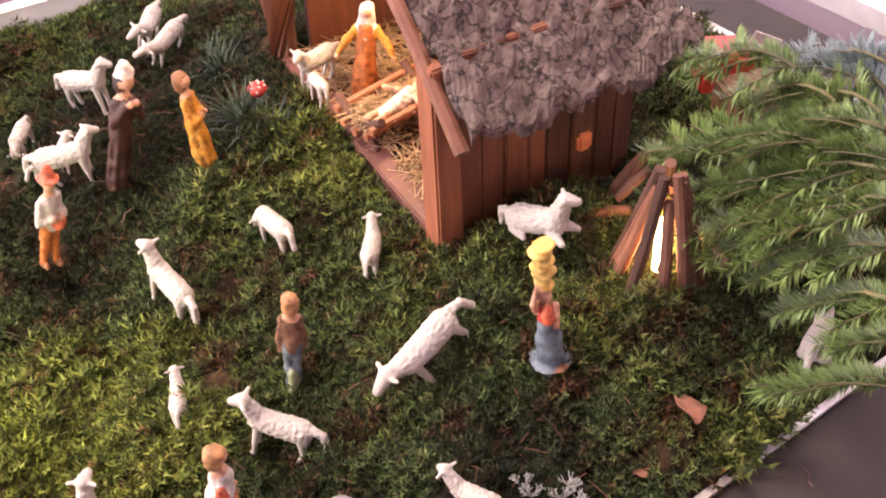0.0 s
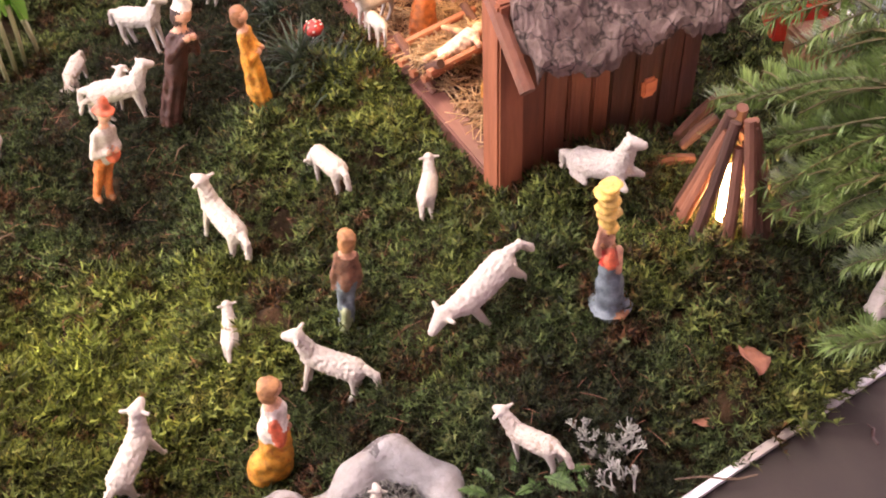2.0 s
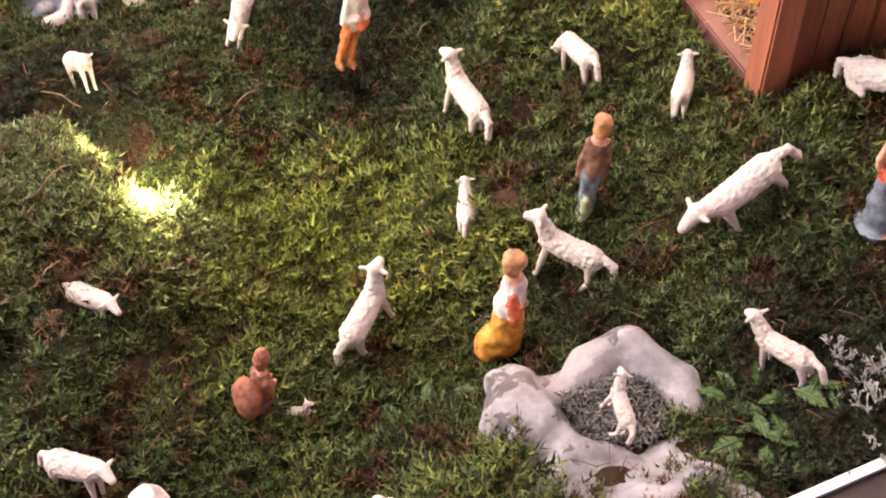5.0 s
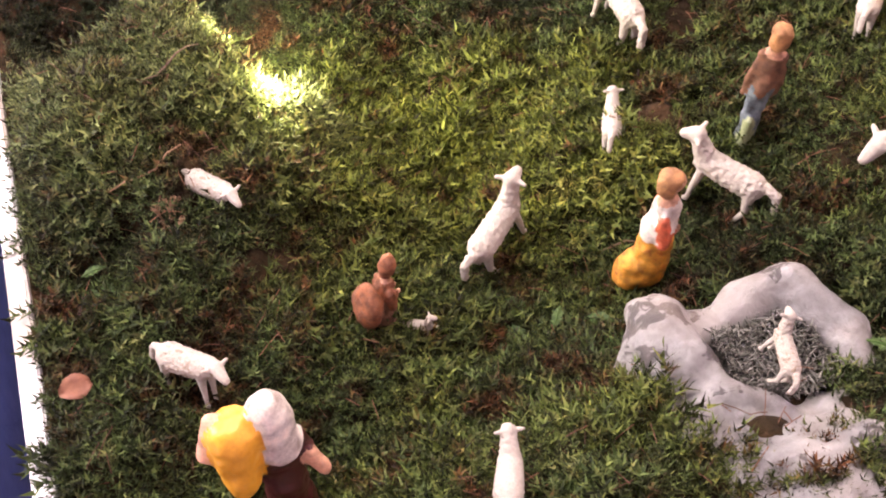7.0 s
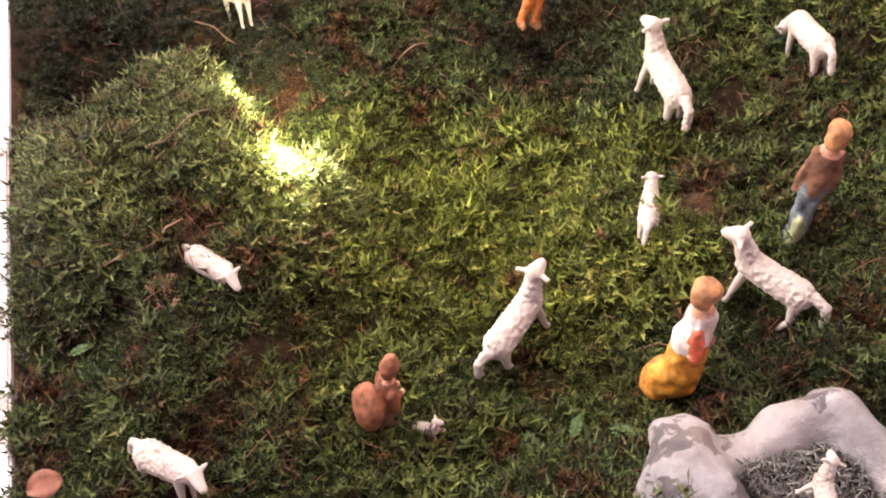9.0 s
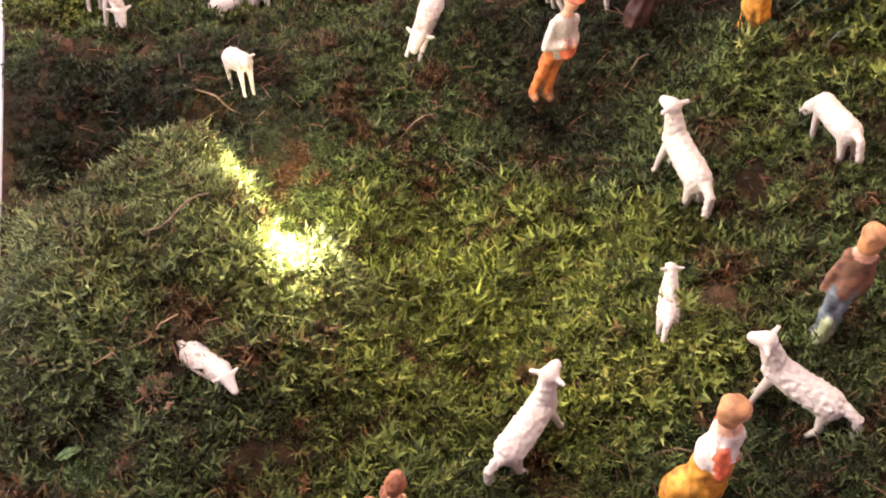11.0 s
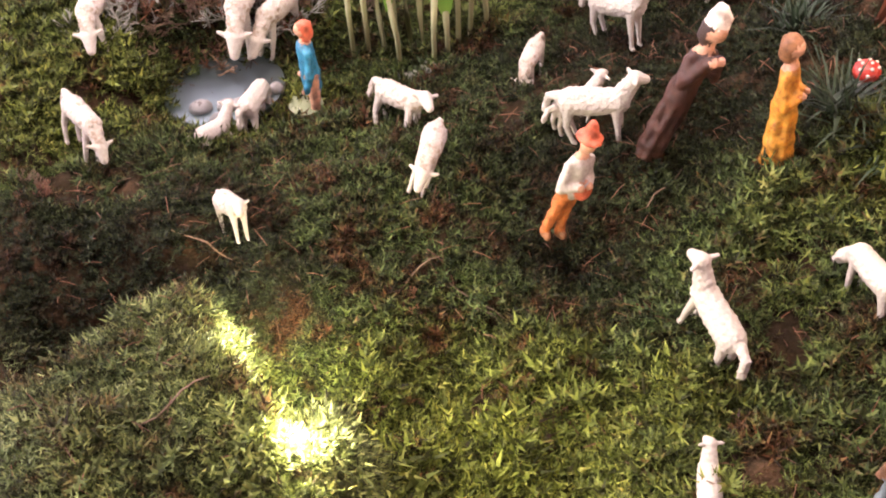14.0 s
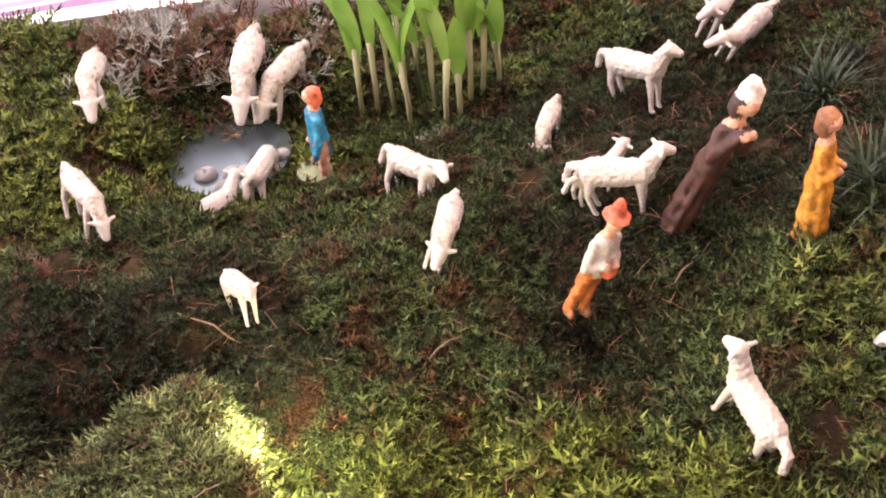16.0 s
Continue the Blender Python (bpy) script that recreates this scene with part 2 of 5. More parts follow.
def ball(bm, place, r, sub=2):
    made = bmesh.ops.create_icosphere(bm, subdivisions=sub, radius=1)["verts"]
    r = (r, r, r) if isinstance(r, (int, float)) else r
    for v in made:
        v.co = Vector((v.co.x * r[0], v.co.y * r[1], v.co.z * r[2])) + Vector(place)
    return made


def quick_mesh(name, verts, faces, mats):
    """One mesh from arrays of corners and of faces with the same number of corners."""
    me = bpy.data.meshes.new(name)
    k = faces.shape[1]
    me.vertices.add(len(verts))
    me.vertices.foreach_set("co", np.ascontiguousarray(verts, dtype=np.float32).ravel())
    me.loops.add(faces.size)
    me.loops.foreach_set("vertex_index", faces.astype(np.int32).ravel())
    me.polygons.add(len(faces))
    me.polygons.foreach_set("loop_start", np.arange(0, faces.size, k, dtype=np.int32))
    me.polygons.foreach_set("loop_total", np.full(len(faces), k, dtype=np.int32))
    for m in mats if isinstance(mats, (list, tuple)) else [mats]:
        me.materials.append(m)
    me.update(calc_edges=True)
    return me


def sculpt(name, blobs, mats, voxel, wool=0.0, wool_scale=30.0, wool_slots=(0,)):
    """A modelled figure as one closed mesh: round cones (place, radius, place, radius, slot) grown together, each face painted as the cone it lies on."""
    bm = bmesh.new()
    for a, ra, b, rb, slot in blobs:
        part_bm = bmesh.new()
        ball(part_bm, a, ra, 2)
        if (Vector(b) - Vector(a)).length > 1e-6:
            ball(part_bm, b, rb, 2)
            hull = bmesh.ops.convex_hull(part_bm, input=part_bm.verts)
            bmesh.ops.delete(part_bm, geom=[g for g in hull["geom_interior"] if isinstance(g, bmesh.types.BMVert)], context="VERTS")
        tmp = bpy.data.meshes.new("tmp")
        part_bm.to_mesh(tmp)
        part_bm.free()
        bm.from_mesh(tmp)
        bpy.data.meshes.remove(tmp)
    raw = mesh_from("raw", bm, [])
    ob = new("raw", raw)
    mod = ob.modifiers.new("grow", "REMESH")
    mod.mode, mod.voxel_size, mod.use_smooth_shade = "VOXEL", voxel, True
    sm = ob.modifiers.new("soften", "SMOOTH")
    sm.factor, sm.iterations = 0.5, 3
    me = bpy.data.meshes.new_from_object(ob.evaluated_get(bpy.context.evaluated_depsgraph_get()))
    bpy.data.objects.remove(ob)
    bpy.data.meshes.remove(raw)
    me.name = name
    for m in mats:
        me.materials.append(m)
    nv = len(me.vertices)
    co = np.empty(nv * 3, np.float32)
    me.vertices.foreach_get("co", co)
    co = co.reshape(-1, 3)
    best, slot_of = np.full(nv, 9.0), np.zeros(nv, int)
    for a, ra, b, rb, slot in blobs:
        ra = min(ra) if isinstance(ra, tuple) else ra
        rb = min(rb) if isinstance(rb, tuple) else rb
        a, b = np.array(a), np.array(b)
        d = b - a
        k = np.clip(((co - a) @ d) / max(d @ d, 1e-9), 0, 1)
        dist = np.linalg.norm(co - a - k[:, None] * d, axis=1) - (ra + (rb - ra) * k)
        near = dist < best
        best[near], slot_of[near] = dist[near], slot
    if wool:
        nor = np.empty(nv * 3, np.float32)
        me.vertices.foreach_get("normal", nor)
        nor = nor.reshape(-1, 3)
        push = np.array([noise.noise(Vector(c) * wool_scale) + 0.6 * noise.noise(Vector(c) * wool_scale * 2.3) for c in co]) * wool
        push[~np.isin(slot_of, wool_slots)] *= 0.25
        me.vertices.foreach_set("co", (co + nor * push[:, None]).astype(np.float32).ravel())
    first = np.empty(len(me.loops), np.int32)
    me.loops.foreach_get("vertex_index", first)
    start = np.empty(len(me.polygons), np.int32)
    me.polygons.foreach_get("loop_start", start)
    me.polygons.foreach_set("material_index", slot_of[first[start]].astype(np.int32))
    me.polygons.foreach_set("use_smooth", [True] * len(me.polygons))
    me.update()
    return me


# ---- the moss landscape ----
BASE_HEIGHT = 0.045
HEIGHTS = [
    (0.002, -0.041, 0.042, 0.005, 0.004, -0.008, -0.006, 0.007),
    (0.032, -0.008, -0.029, -0.037, 0.001, 0.044, -0.015, 0.007),
    (-0.041, 0.049, -0.026, 0.029, -0.03, 0.017, -0.005, 0.004),
    (-0.04, -0.017, -0.046, -0.023, 0.002, 0.016, 0.007, -0.001),
    (0.014, 0.03, 0.024, 0.013, 0.003, 0.013, 0.009, -0.002),
    (0.01, -0.048, -0.046, -0.022, -0.015, 0.0, 0.002, 0.002),
    (0.009, 0.015, 0.012, 0.002, -0.005, -0.002, -0.007, 0.006),
]
MOUND_RISE = 0.052
TRAY = (-0.162, 0.60, 0.180, 0.846)
RIM_Z = 0.050
FLAT_POND = (-0.0155, 0.7290, 0.0375, 0.0035)
FLAT_STABLE = (0.307, 0.374, -6.5, 0.124, 0.225, 0.0540)
PITS = [(-0.006, 0.484, 0.010, 0.024), (0.027, 0.430, 0.008, 0.026), (0.023, 0.462, 0.007, 0.018), (0.005, 0.430, 0.0100, -0.026), (0.003, 0.450, 0.0095, -0.024), (-0.030, 0.554, 0.014, 0.026), (-0.068, 0.542, 0.016, 0.034), (-0.108, 0.520, 0.018, 0.034), (0.138, 0.535, 0.018, 0.014), (-0.09, 0.64, 0.022, 0.012), (0.17, 0.505, 0.010, 0.010), (0.245, 0.590, 0.024, 0.020), (0.285, 0.625, 0.03, 0.014)]


def bent(a):
    return 1 / (1 + np.exp(-np.clip(a, -40, 40)))


def left_edge(y):
    """Where the tray's white board runs; it stands a little askew."""
    return -0.1115 - 0.087 * (y - 0.302)


def back_edge(x):
    return 0.8285 - 0.09 * x


def ground(x, y):
    z = BASE_HEIGHT + 0 * x
    for j, row in enumerate(HEIGHTS):
        for i, k in enumerate(row):
            z = z + k * np.exp(-((x + 0.15 - 0.1 * i) ** 2 + (y - 0.2 - 0.1 * j) ** 2) / 0.0128)
    for a, b, w, d in PITS:
        z = z - d * np.exp(-((x - a) ** 2 + (y - b) ** 2) / (2 * w * w))
    return z + MOUND_RISE * on_mound(x, y)


def on_mound(x, y):
    """The mossy mound: 0 off it, rising to 1 at its crest; it breaks off behind the crest and at its right-hand edge."""
    edge = -0.020 + 0.31 * np.maximum(0.478 - y, -0.05)
    k = np.clip((y - 0.36) / 0.095, 0, 1)
    return k * k * (3 - 2 * k) * bent((edge - x) / 0.0035) * bent((0.532 - y) / 0.008)


def patchy(x, y, f, seed):
    """Smooth random values from 0 to 1 over the plan, f patches to the metre."""
    u, v = x * f + 37.3, y * f + 11.7
    i, j = np.floor(u), np.floor(v)
    a, b = u - i, v - j
    a, b = a * a * (3 - 2 * a), b * b * (3 - 2 * b)

    def lot(p, q):
        s = np.sin(p * 127.1 + q * 311.7 + seed * 74.7) * 43758.5453
        return s - np.floor(s)

    return (lot(i, j) * (1 - a) + lot(i + 1, j) * a) * (1 - b) + (lot(i, j + 1) * (1 - a) + lot(i + 1, j + 1) * a) * b


def bumps(x, y):
    """Cushions of moss, a few centimetres across, with smaller tufts on them."""
    return 0.019 * (patchy(x, y, 24, 1) - 0.5) + 0.012 * (patchy(x, y, 56, 2) - 0.5) + 0.007 * (patchy(x, y, 140, 3) - 0.5)


X0, X1, Y0, Y1 = TRAY
nx, ny = int((X1 - X0) / 0.003), int((Y1 - Y0) / 0.003)
across, along = np.meshgrid(np.linspace(0, 1, nx), np.linspace(0, 1, ny))


def surface(x, y):
    edge = np.minimum(np.minimum(x - left_edge(y), X1 - x), np.minimum(y - Y0, back_edge(x) - 0.006 - y))
    k = np.clip(edge / 0.02, 0, 1)
    z = (ground(x, y) + bumps(x, y)) * k + (RIM_Z - 0.004 - 0.014 * (y > 0.78)) * (1 - k)
    # Level bed of the pond, and the ground kept below the stable's sill.
    px, py, pr, pz = FLAT_POND
    d = np.sqrt((x - px) ** 2 + (y - py) ** 2)
    w = np.clip((d - pr) / 0.02, 0, 1)
    z = z * w + pz * (1 - w)
    sx, sy, turn, wx, wy, sz = FLAT_STABLE
    c, s = math.cos(radians(turn)), math.sin(radians(turn))
    lx, ly = (x - sx) * c + (y - sy) * s, -(x - sx) * s + (y - sy) * c
    out = np.maximum(np.maximum(-lx, lx - wx), np.maximum(-ly, ly - wy))
    return np.minimum(z, sz + np.maximum(out - 0.004, 0) * 1.2)


gy = Y0 + (Y1 - Y0) * along
gx = left_edge(gy) + (X1 - left_edge(gy)) * across
gy = Y0 + (back_edge(gx) - Y0) * along
gz = surface(gx, gy)
idx = np.arange(nx * ny).reshape(ny, nx)
quads = np.stack([idx[:-1, :-1], idx[:-1, 1:], idx[1:, 1:], idx[1:, :-1]], -1).reshape(-1, 4)
earth = new("ground", quick_mesh("ground", np.stack([gx, gy, gz], -1).reshape(-1, 3), quads, SOIL))
earth.data.polygons.foreach_set("use_smooth", [True] * len(earth.data.polygons))
tagged(earth, "dark forest soil under the moss in the tray", "ground", kind="structure")

# The tray's rim, the table and the room round it.
def board(p, q, thick, top):
    """One upright board of the tray between two corners of its plan, standing to the left of the way from p to q."""
    bm = bmesh.new()
    p, q = Vector(p), Vector(q)
    L = (q - p).length
    box(bm, 0, L, 0, thick, top - 0.125, top, 0.001)
    ob = thing("trim", bm, WHITE_EDGE, "white painted board edge of the tray", "tray edge", kind="structure")
    ob.matrix_world = pose(p.x, p.y, 0, 0, 0, math.degrees(math.atan2(q.y - p.y, q.x - p.x)))


board((left_edge(Y0), Y0), (left_edge(Y1), Y1), 0.0085, RIM_Z)
board((X1 + 0.009, Y0 - 0.0018), (left_edge(Y0) - 0.009, Y0 - 0.0018), -0.0018, RIM_Z + 0.001)
board((X1, back_edge(X1)), (left_edge(Y1), back_edge(left_edge(Y1))), -0.012, RIM_Z + 0.004)
board((X1, Y0), (X1, back_edge(X1)), -0.009, RIM_Z)
bm = bmesh.new()
box(bm, X0 + 0.02, X1 + 0.25, Y0 - 0.35, Y1 + 0.1, RIM_Z - 0.16, RIM_Z - 0.125, 0.003)
table = thing("table", bm, TABLE, "grey-brown table top under the moss tray", "table", kind="structure")
bm = bmesh.new()
box(bm, X0 - 0.6, X0 - 0.0112, Y0 - 0.35, Y1 + 0.1, RIM_Z - 0.165, RIM_Z - 0.03, 0.004)
thing("cloth", bm, CLOTH, "dark blue cloth beside the moss tray", "cloth", kind="structure")
bm = bmesh.new()
box(bm, X0 - 0.009, X1 + 0.25, Y0 - 0.35, Y0 - 0.0020, RIM_Z - 0.125, RIM_Z - 0.003, 0.0008)
ledge = thing("ledge", bm, TABLE, "grey-brown board in front of the moss tray, cracked", "board", kind="structure")
for k, (cx, cy, turn) in enumerate(((0.336, 0.130, 1.2), (0.345, 0.142, 0.5), (0.352, 0.158, 1.0))):
    bm = bmesh.new()
    tube(bm, [(cx + 0.012 * t * math.cos(turn) + 0.001 * math.sin(9 * t), cy + 0.012 * t * math.sin(turn) + 0.001 * math.cos(11 * t), RIM_Z - 0.0028) for t in np.linspace(-0.5, 0.5, 6)], [0.0004, 0.0009, 0.0007, 0.001, 0.0008, 0.0003], 5)
    part("crack", bm, BROWN, ledge)
LILAC = painted("lilac_cloth", (0.86, 0.62, 0.86), (0.78, 0.52, 0.78), 0.9, 40, 0.5)
bm = bmesh.new()
box(bm, X0 - 0.011, 0.12, Y1 + 0.036, Y1 + 0.2, RIM_Z - 0.165, RIM_Z - 0.004, 0.004)
thing("cloth", bm, LILAC, "bright lilac cloth behind the moss tray", "cloth", kind="structure")
FLOOR_Z = RIM_Z - 0.78
PANE_GLOW = glowing("added_pane_glow", (1.0, 0.90, 1.0), 1.15)
for x, y in ((X0 + 0.1, Y0 - 0.28), (X1 + 0.18, Y0 - 0.28), (X0 + 0.1, Y1 + 0.03), (X1 + 0.18, Y1 + 0.03)):
    bm = bmesh.new()
    box(bm, x - 0.03, x + 0.03, y - 0.03, y + 0.03, FLOOR_Z, RIM_Z - 0.16, 0.003)
    part("table_leg", bm, TABLE, table)
for nm, b in (("floor", (-2, 1.0, -1.6, 1.25, FLOOR_Z - 0.05, FLOOR_Z)), ("ceiling", (-2, 1.0, -1.6, 1.25, 1.75, 1.8)),
              ("wall_north", (-2, 1.0, 1.25, 1.35, FLOOR_Z, 1.75)), ("wall_south", (-2, 1.0, -1.7, -1.6, FLOOR_Z, 1.75)),
              ("wall_west", (-2.1, -2, -1.6, 1.25, FLOOR_Z, 1.75)), ("wall_east", (1.0, 1.1, -1.6, 1.25, FLOOR_Z, 1.75))):
    bm = bmesh.new()
    box(bm, *b)
    thing(nm, bm, FLOOR if nm == "floor" else PLASTER, "worn brown wooden floor boards" if nm == "floor" else "plain pale plastered room surface", nm.split("_")[0], kind="structure")
# Glowing panes added to the two walls behind the tray to brighten the background.
for k, (m, w, h) in enumerate(((pose(-0.25, 1.249, 0.28, 90, 0, 0), 1.3, 0.75), (pose(0.999, 0.45, 0.30, 90, 0, -90), 1.2, 0.8))):
    win = new("window_%d" % (k + 1))
    win.matrix_world = m
    tagged(win, "added glowing pane with a white frame, brightening the background", "window", kind="structure")
    bm = bmesh.new()
    box(bm, -w / 2, w / 2, -h / 2, h / 2, 0.004, 0.010)
    part("pane", bm, PANE_GLOW, win)
    for x0, x1, y0, y1 in ((-w / 2 - 0.03, -w / 2, -h / 2, h / 2), (w / 2, w / 2 + 0.03, -h / 2, h / 2), (-w / 2 - 0.03, w / 2 + 0.03, h / 2, h / 2 + 0.03), (-w / 2 - 0.03, w / 2 + 0.03, -h / 2 - 0.03, -h / 2)):
        bm = bmesh.new()
        box(bm, x0, x1, y0, y1, 0.002, 0.03, 0.003)
        part("window_frame", bm, WHITE_EDGE, win)


# ---- the stable ----
STABLE = (0.307, 0.374, 0.064, -6.5)
STABLE_SIZE = (0.225, 0.122, 0.110, 0.091, 0.034)
KNOT_X, KNOT_Z = 0.0885, 0.0345
MANGER = (0.0264, 0.1065, 0.010, 0, 0, 12.6)

SX, SY, SZ, STURN = STABLE
W_FRONT, W_SIDE, EAVE, RISE, OVER = STABLE_SIZE
stable = holder("stable", pose(SX, SY, SZ, 0, 0, STURN), "small reddish wooden stable with a bark roof, open at its front", "stable")
# Local x runs along the plank wall, local y along the open front.
bm = bmesh.new()
box(bm, -0.004, 0.010, -0.004, W_FRONT, -0.030, 0.004, 0.001, 0.0006, 1)
part("sill_board", bm, BASE_WOOD, stable, "dark red board along the open front")
bm = bmesh.new()
box(bm, 0.010, W_SIDE, 0.0, W_FRONT, -0.030, 0.0)
part("floor_board", bm, PLANK, stable)
for y, lean, nm in ((0.0, 0.0, "corner_post"), (W_FRONT - 0.012, 0.0, "trunk_post")):
    bm = bmesh.new()
    if nm == "corner_post":
        box(bm, -0.006, 0.009, -0.008, 0.008, -0.03, EAVE + 0.004, 0.0012, 0.0005, 3)
    else:
        tube(bm, [(0.0, y + 0.012, -0.03), (0.002, y + 0.010, EAVE * 0.5), (0.0, y + 0.013, EAVE + 0.01)], [0.017, 0.014, 0.015], 12)
    part(nm, bm, POST if nm == "corner_post" else PLANK, stable, "reddish squared pine post" if nm == "corner_post" else "")
rnd = random.Random(5)
x = 0.010
while x < W_SIDE - 0.004:
    w = rnd.uniform(0.011, 0.016)
    bm = bmesh.new()
    d = rnd.uniform(-0.001, 0.001)
    box(bm, x, x + w - 0.0008, -0.003 + d, 0.003 + d, -0.03, EAVE + 0.004, 0.0008, 0.0006, int(x * 1e4))
    part("plank", bm, PLANK, stable)
    x += w
bm = bmesh.new()
box(bm, KNOT_X - 0.005, KNOT_X + 0.005, -0.006, -0.003, KNOT_Z - 0.006, KNOT_Z + 0.006, 0.002)
part("knot", bm, BAMBOO, stable, "pale knot in a plank")
for nm, b in (("back_wall", (W_SIDE - 0.004, W_SIDE, 0.003, W_FRONT, -0.03, EAVE + 0.01)), ("far_wall", (0.02, W_SIDE - 0.004, W_FRONT - 0.006, W_FRONT, -0.03, EAVE))):
    bm = bmesh.new()
    box(bm, *b)
    part(nm, bm, PLANK, stable)
mid = W_FRONT / 2
for side in (0, 1):
    # Bark slab: a rough sheet with thickness, from the eave up to the ridge.
    n, mrows = 110, 84
    e_y, r_y = (-OVER, mid) if side == 0 else (W_FRONT + OVER, mid)
    e_z, r_z = EAVE - OVER * RISE / mid + 0.004, EAVE + RISE + 0.004
    grid = []
    bm = bmesh.new()
    for j in range(mrows + 1):
        row = []
        for i in range(n + 1):
            u, v = i / n, j / mrows
            ragged = 0.004 * noise.noise(Vector((u * 9, 3.1, side))) + 0.0025 * noise.noise(Vector((u * 31, 7.1, side)))
            p = Vector((0.0 + u * (W_SIDE + 0.018) + 0.003 * noise.noise(Vector((v * 12, 1.0, side))), e_y + (r_y - e_y) * v, e_z + (r_z - e_z) * v))
            if j == 0:
                p.y += ragged * (1 if side == 0 else -1)
            q = Vector((p.x * 55, v * 9, side * 5.0))
            step = math.floor(noise.noise(q * 0.8) * 5 + noise.noise(q * 1.9) * 2.6) / 5
            p.z += 0.010 * step + 0.005 * noise.noise(q * 2.6) + 0.0035
            row.append(bm.verts.new(p))
        grid.append(row)
    for j in range(mrows):
        for i in range(n):
            bm.faces.new((grid[j][i], grid[j][i + 1], grid[j + 1][i + 1], grid[j + 1][i]))
    edge = bmesh.ops.extrude_face_region(bm, geom=list(bm.faces))
    for v in (g for g in edge["geom"] if isinstance(g, bmesh.types.BMVert)):
        v.co.z -= 0.006
    bmesh.ops.recalc_face_normals(bm, faces=bm.faces)
    m, nn, ll, p = material("bark", 0.9)
    vv = coords(nn, ll)
    c = mixed(nn, ll, 0.55, ramp(nn, ll, noise_tex(nn, ll, vv, 45, 6, 0.7), [(0.3, (0.085, 0.050, 0.039)), (0.55, (0.20, 0.137, 0.113)), (0.75, (0.36, 0.265, 0.225))]),
              ramp(nn, ll, noise_tex(nn, ll, vv, 190, 5, 0.7), [(0.3, (0.07, 0.044, 0.035)), (0.7, (0.29, 0.21, 0.18))]))
    crack = nn.new("ShaderNodeTexVoronoi")
    crack.feature, crack.inputs["Scale"].default_value = "DISTANCE_TO_EDGE", 62.0
    ll.new(mixed(nn, ll, 0.035, vv, noise_color(nn, ll, vv, 90.0), "ADD"), crack.inputs["Vector"])
    c = mixed(nn, ll, ramp(nn, ll, crack.outputs["Distance"], [(0.0, (1, 1, 1)), (0.09, (0, 0, 0))]), c, (0.035, 0.022, 0.018))
    ll.new(c, p.inputs["Base Color"])
    bump(nn, ll, p, noise_tex(nn, ll, vv, 260, 6, 0.7), 1.0, 0.003)
    part("bark_roof", bm, m, stable, "grey-brown rough bark roof slab")
    bm = bmesh.new()
    a, b = Vector((-0.005, e_y, e_z - 0.004)), Vector((-0.005, r_y, r_z - 0.003))
    tube(bm, [a, a.lerp(b, 0.35) + Vector((0.001, 0, 0.001)), a.lerp(b, 0.7), b], [0.0042, 0.004, 0.0042, 0.004], 8)
    part("barge_board", bm, POST, stable)

# Straw on the stable's floor.
M_ST = pose(SX, SY, SZ, 0, 0, STURN)


def sticks_mesh(name, n, area, lengths, radius, mats, seed, up=0.3, height=None):
    """Loose straws or needles strewn over a rectangle: thin bent three-sided rods."""
    r = np.random.RandomState(seed)
    c = np.stack([r.uniform(area[0], area[1], n), r.uniform(area[2], area[3], n), r.uniform(area[4], area[5], n)], -1)
    if height is not None:
        c[:, 2] += height(c[:, 0], c[:, 1])
    a = r.uniform(0, 2 * np.pi, n)
    e = r.normal(0, up, n)
    d = np.stack([np.cos(a) * np.cos(e), np.sin(a) * np.cos(e), np.sin(e)], -1) * r.uniform(*lengths, n)[:, None]
    side = np.cross(d, [0, 0, 1.0])
    side /= np.linalg.norm(side, axis=1)[:, None] + 1e-9
    lift = np.cross(side, d)
    lift /= np.linalg.norm(lift, axis=1)[:, None] + 1e-9
    rings = []
    for t, bend in ((-0.5, 0), (0, 0.06), (0.5, 0)):
        base = c + d * t + lift * (bend * np.linalg.norm(d, axis=1)[:, None])
        for k in range(3):
            g = 2 * np.pi * k / 3
            rings.append(base + (side * np.cos(g) + lift * np.sin(g)) * radius)
    verts = np.stack(rings, 1).reshape(-1, 3)
    f = np.array([[s * 3 + k, s * 3 + (k + 1) % 3, s * 3 + 3 + (k + 1) % 3, s * 3 + 3 + k] for s in (0, 1) for k in range(3)])
    faces = (np.arange(n)[:, None, None] * 9 + f[None]).reshape(-1, 4)
    return quick_mesh(name, verts, faces, mats)


hay = new("straw", sticks_mesh("straw", 1900, (0.008, W_SIDE - 0.01, 0.006, W_FRONT - 0.01, 0.001, 0.007), (0.012, 0.035), 0.00035, STRAW, 3, 0.15))
hay.matrix_world = M_ST
tagged(hay, "loose golden straw on the stable floor", "straw", kind="stuff")

# Manger of canes with the doll in it.
manger = holder("manger", M_ST @ pose(*MANGER), "crib of reddish canes filled with straw", "manger")
for y, z in ((-0.017, 0.012), (0.017, 0.012), (-0.011, 0.005), (0.011, 0.005), (0.0, 0.003)):
    bm = bmesh.new()
    tube(bm, [(-0.032, y, z), (0.032, y * 1.03, z + 0.001)], [0.0026, 0.0024], 8)
    part("cane", bm, BAMBOO, manger)
for sx in (-0.026, 0.026):
    for sy in (-1, 1):
        bm = bmesh.new()
        tube(bm, [(sx, sy * 0.021, 0.018), (sx, -sy * 0.014, -0.006)], [0.0028, 0.0026], 8)
        part("cross_leg", bm, STICK, manger)
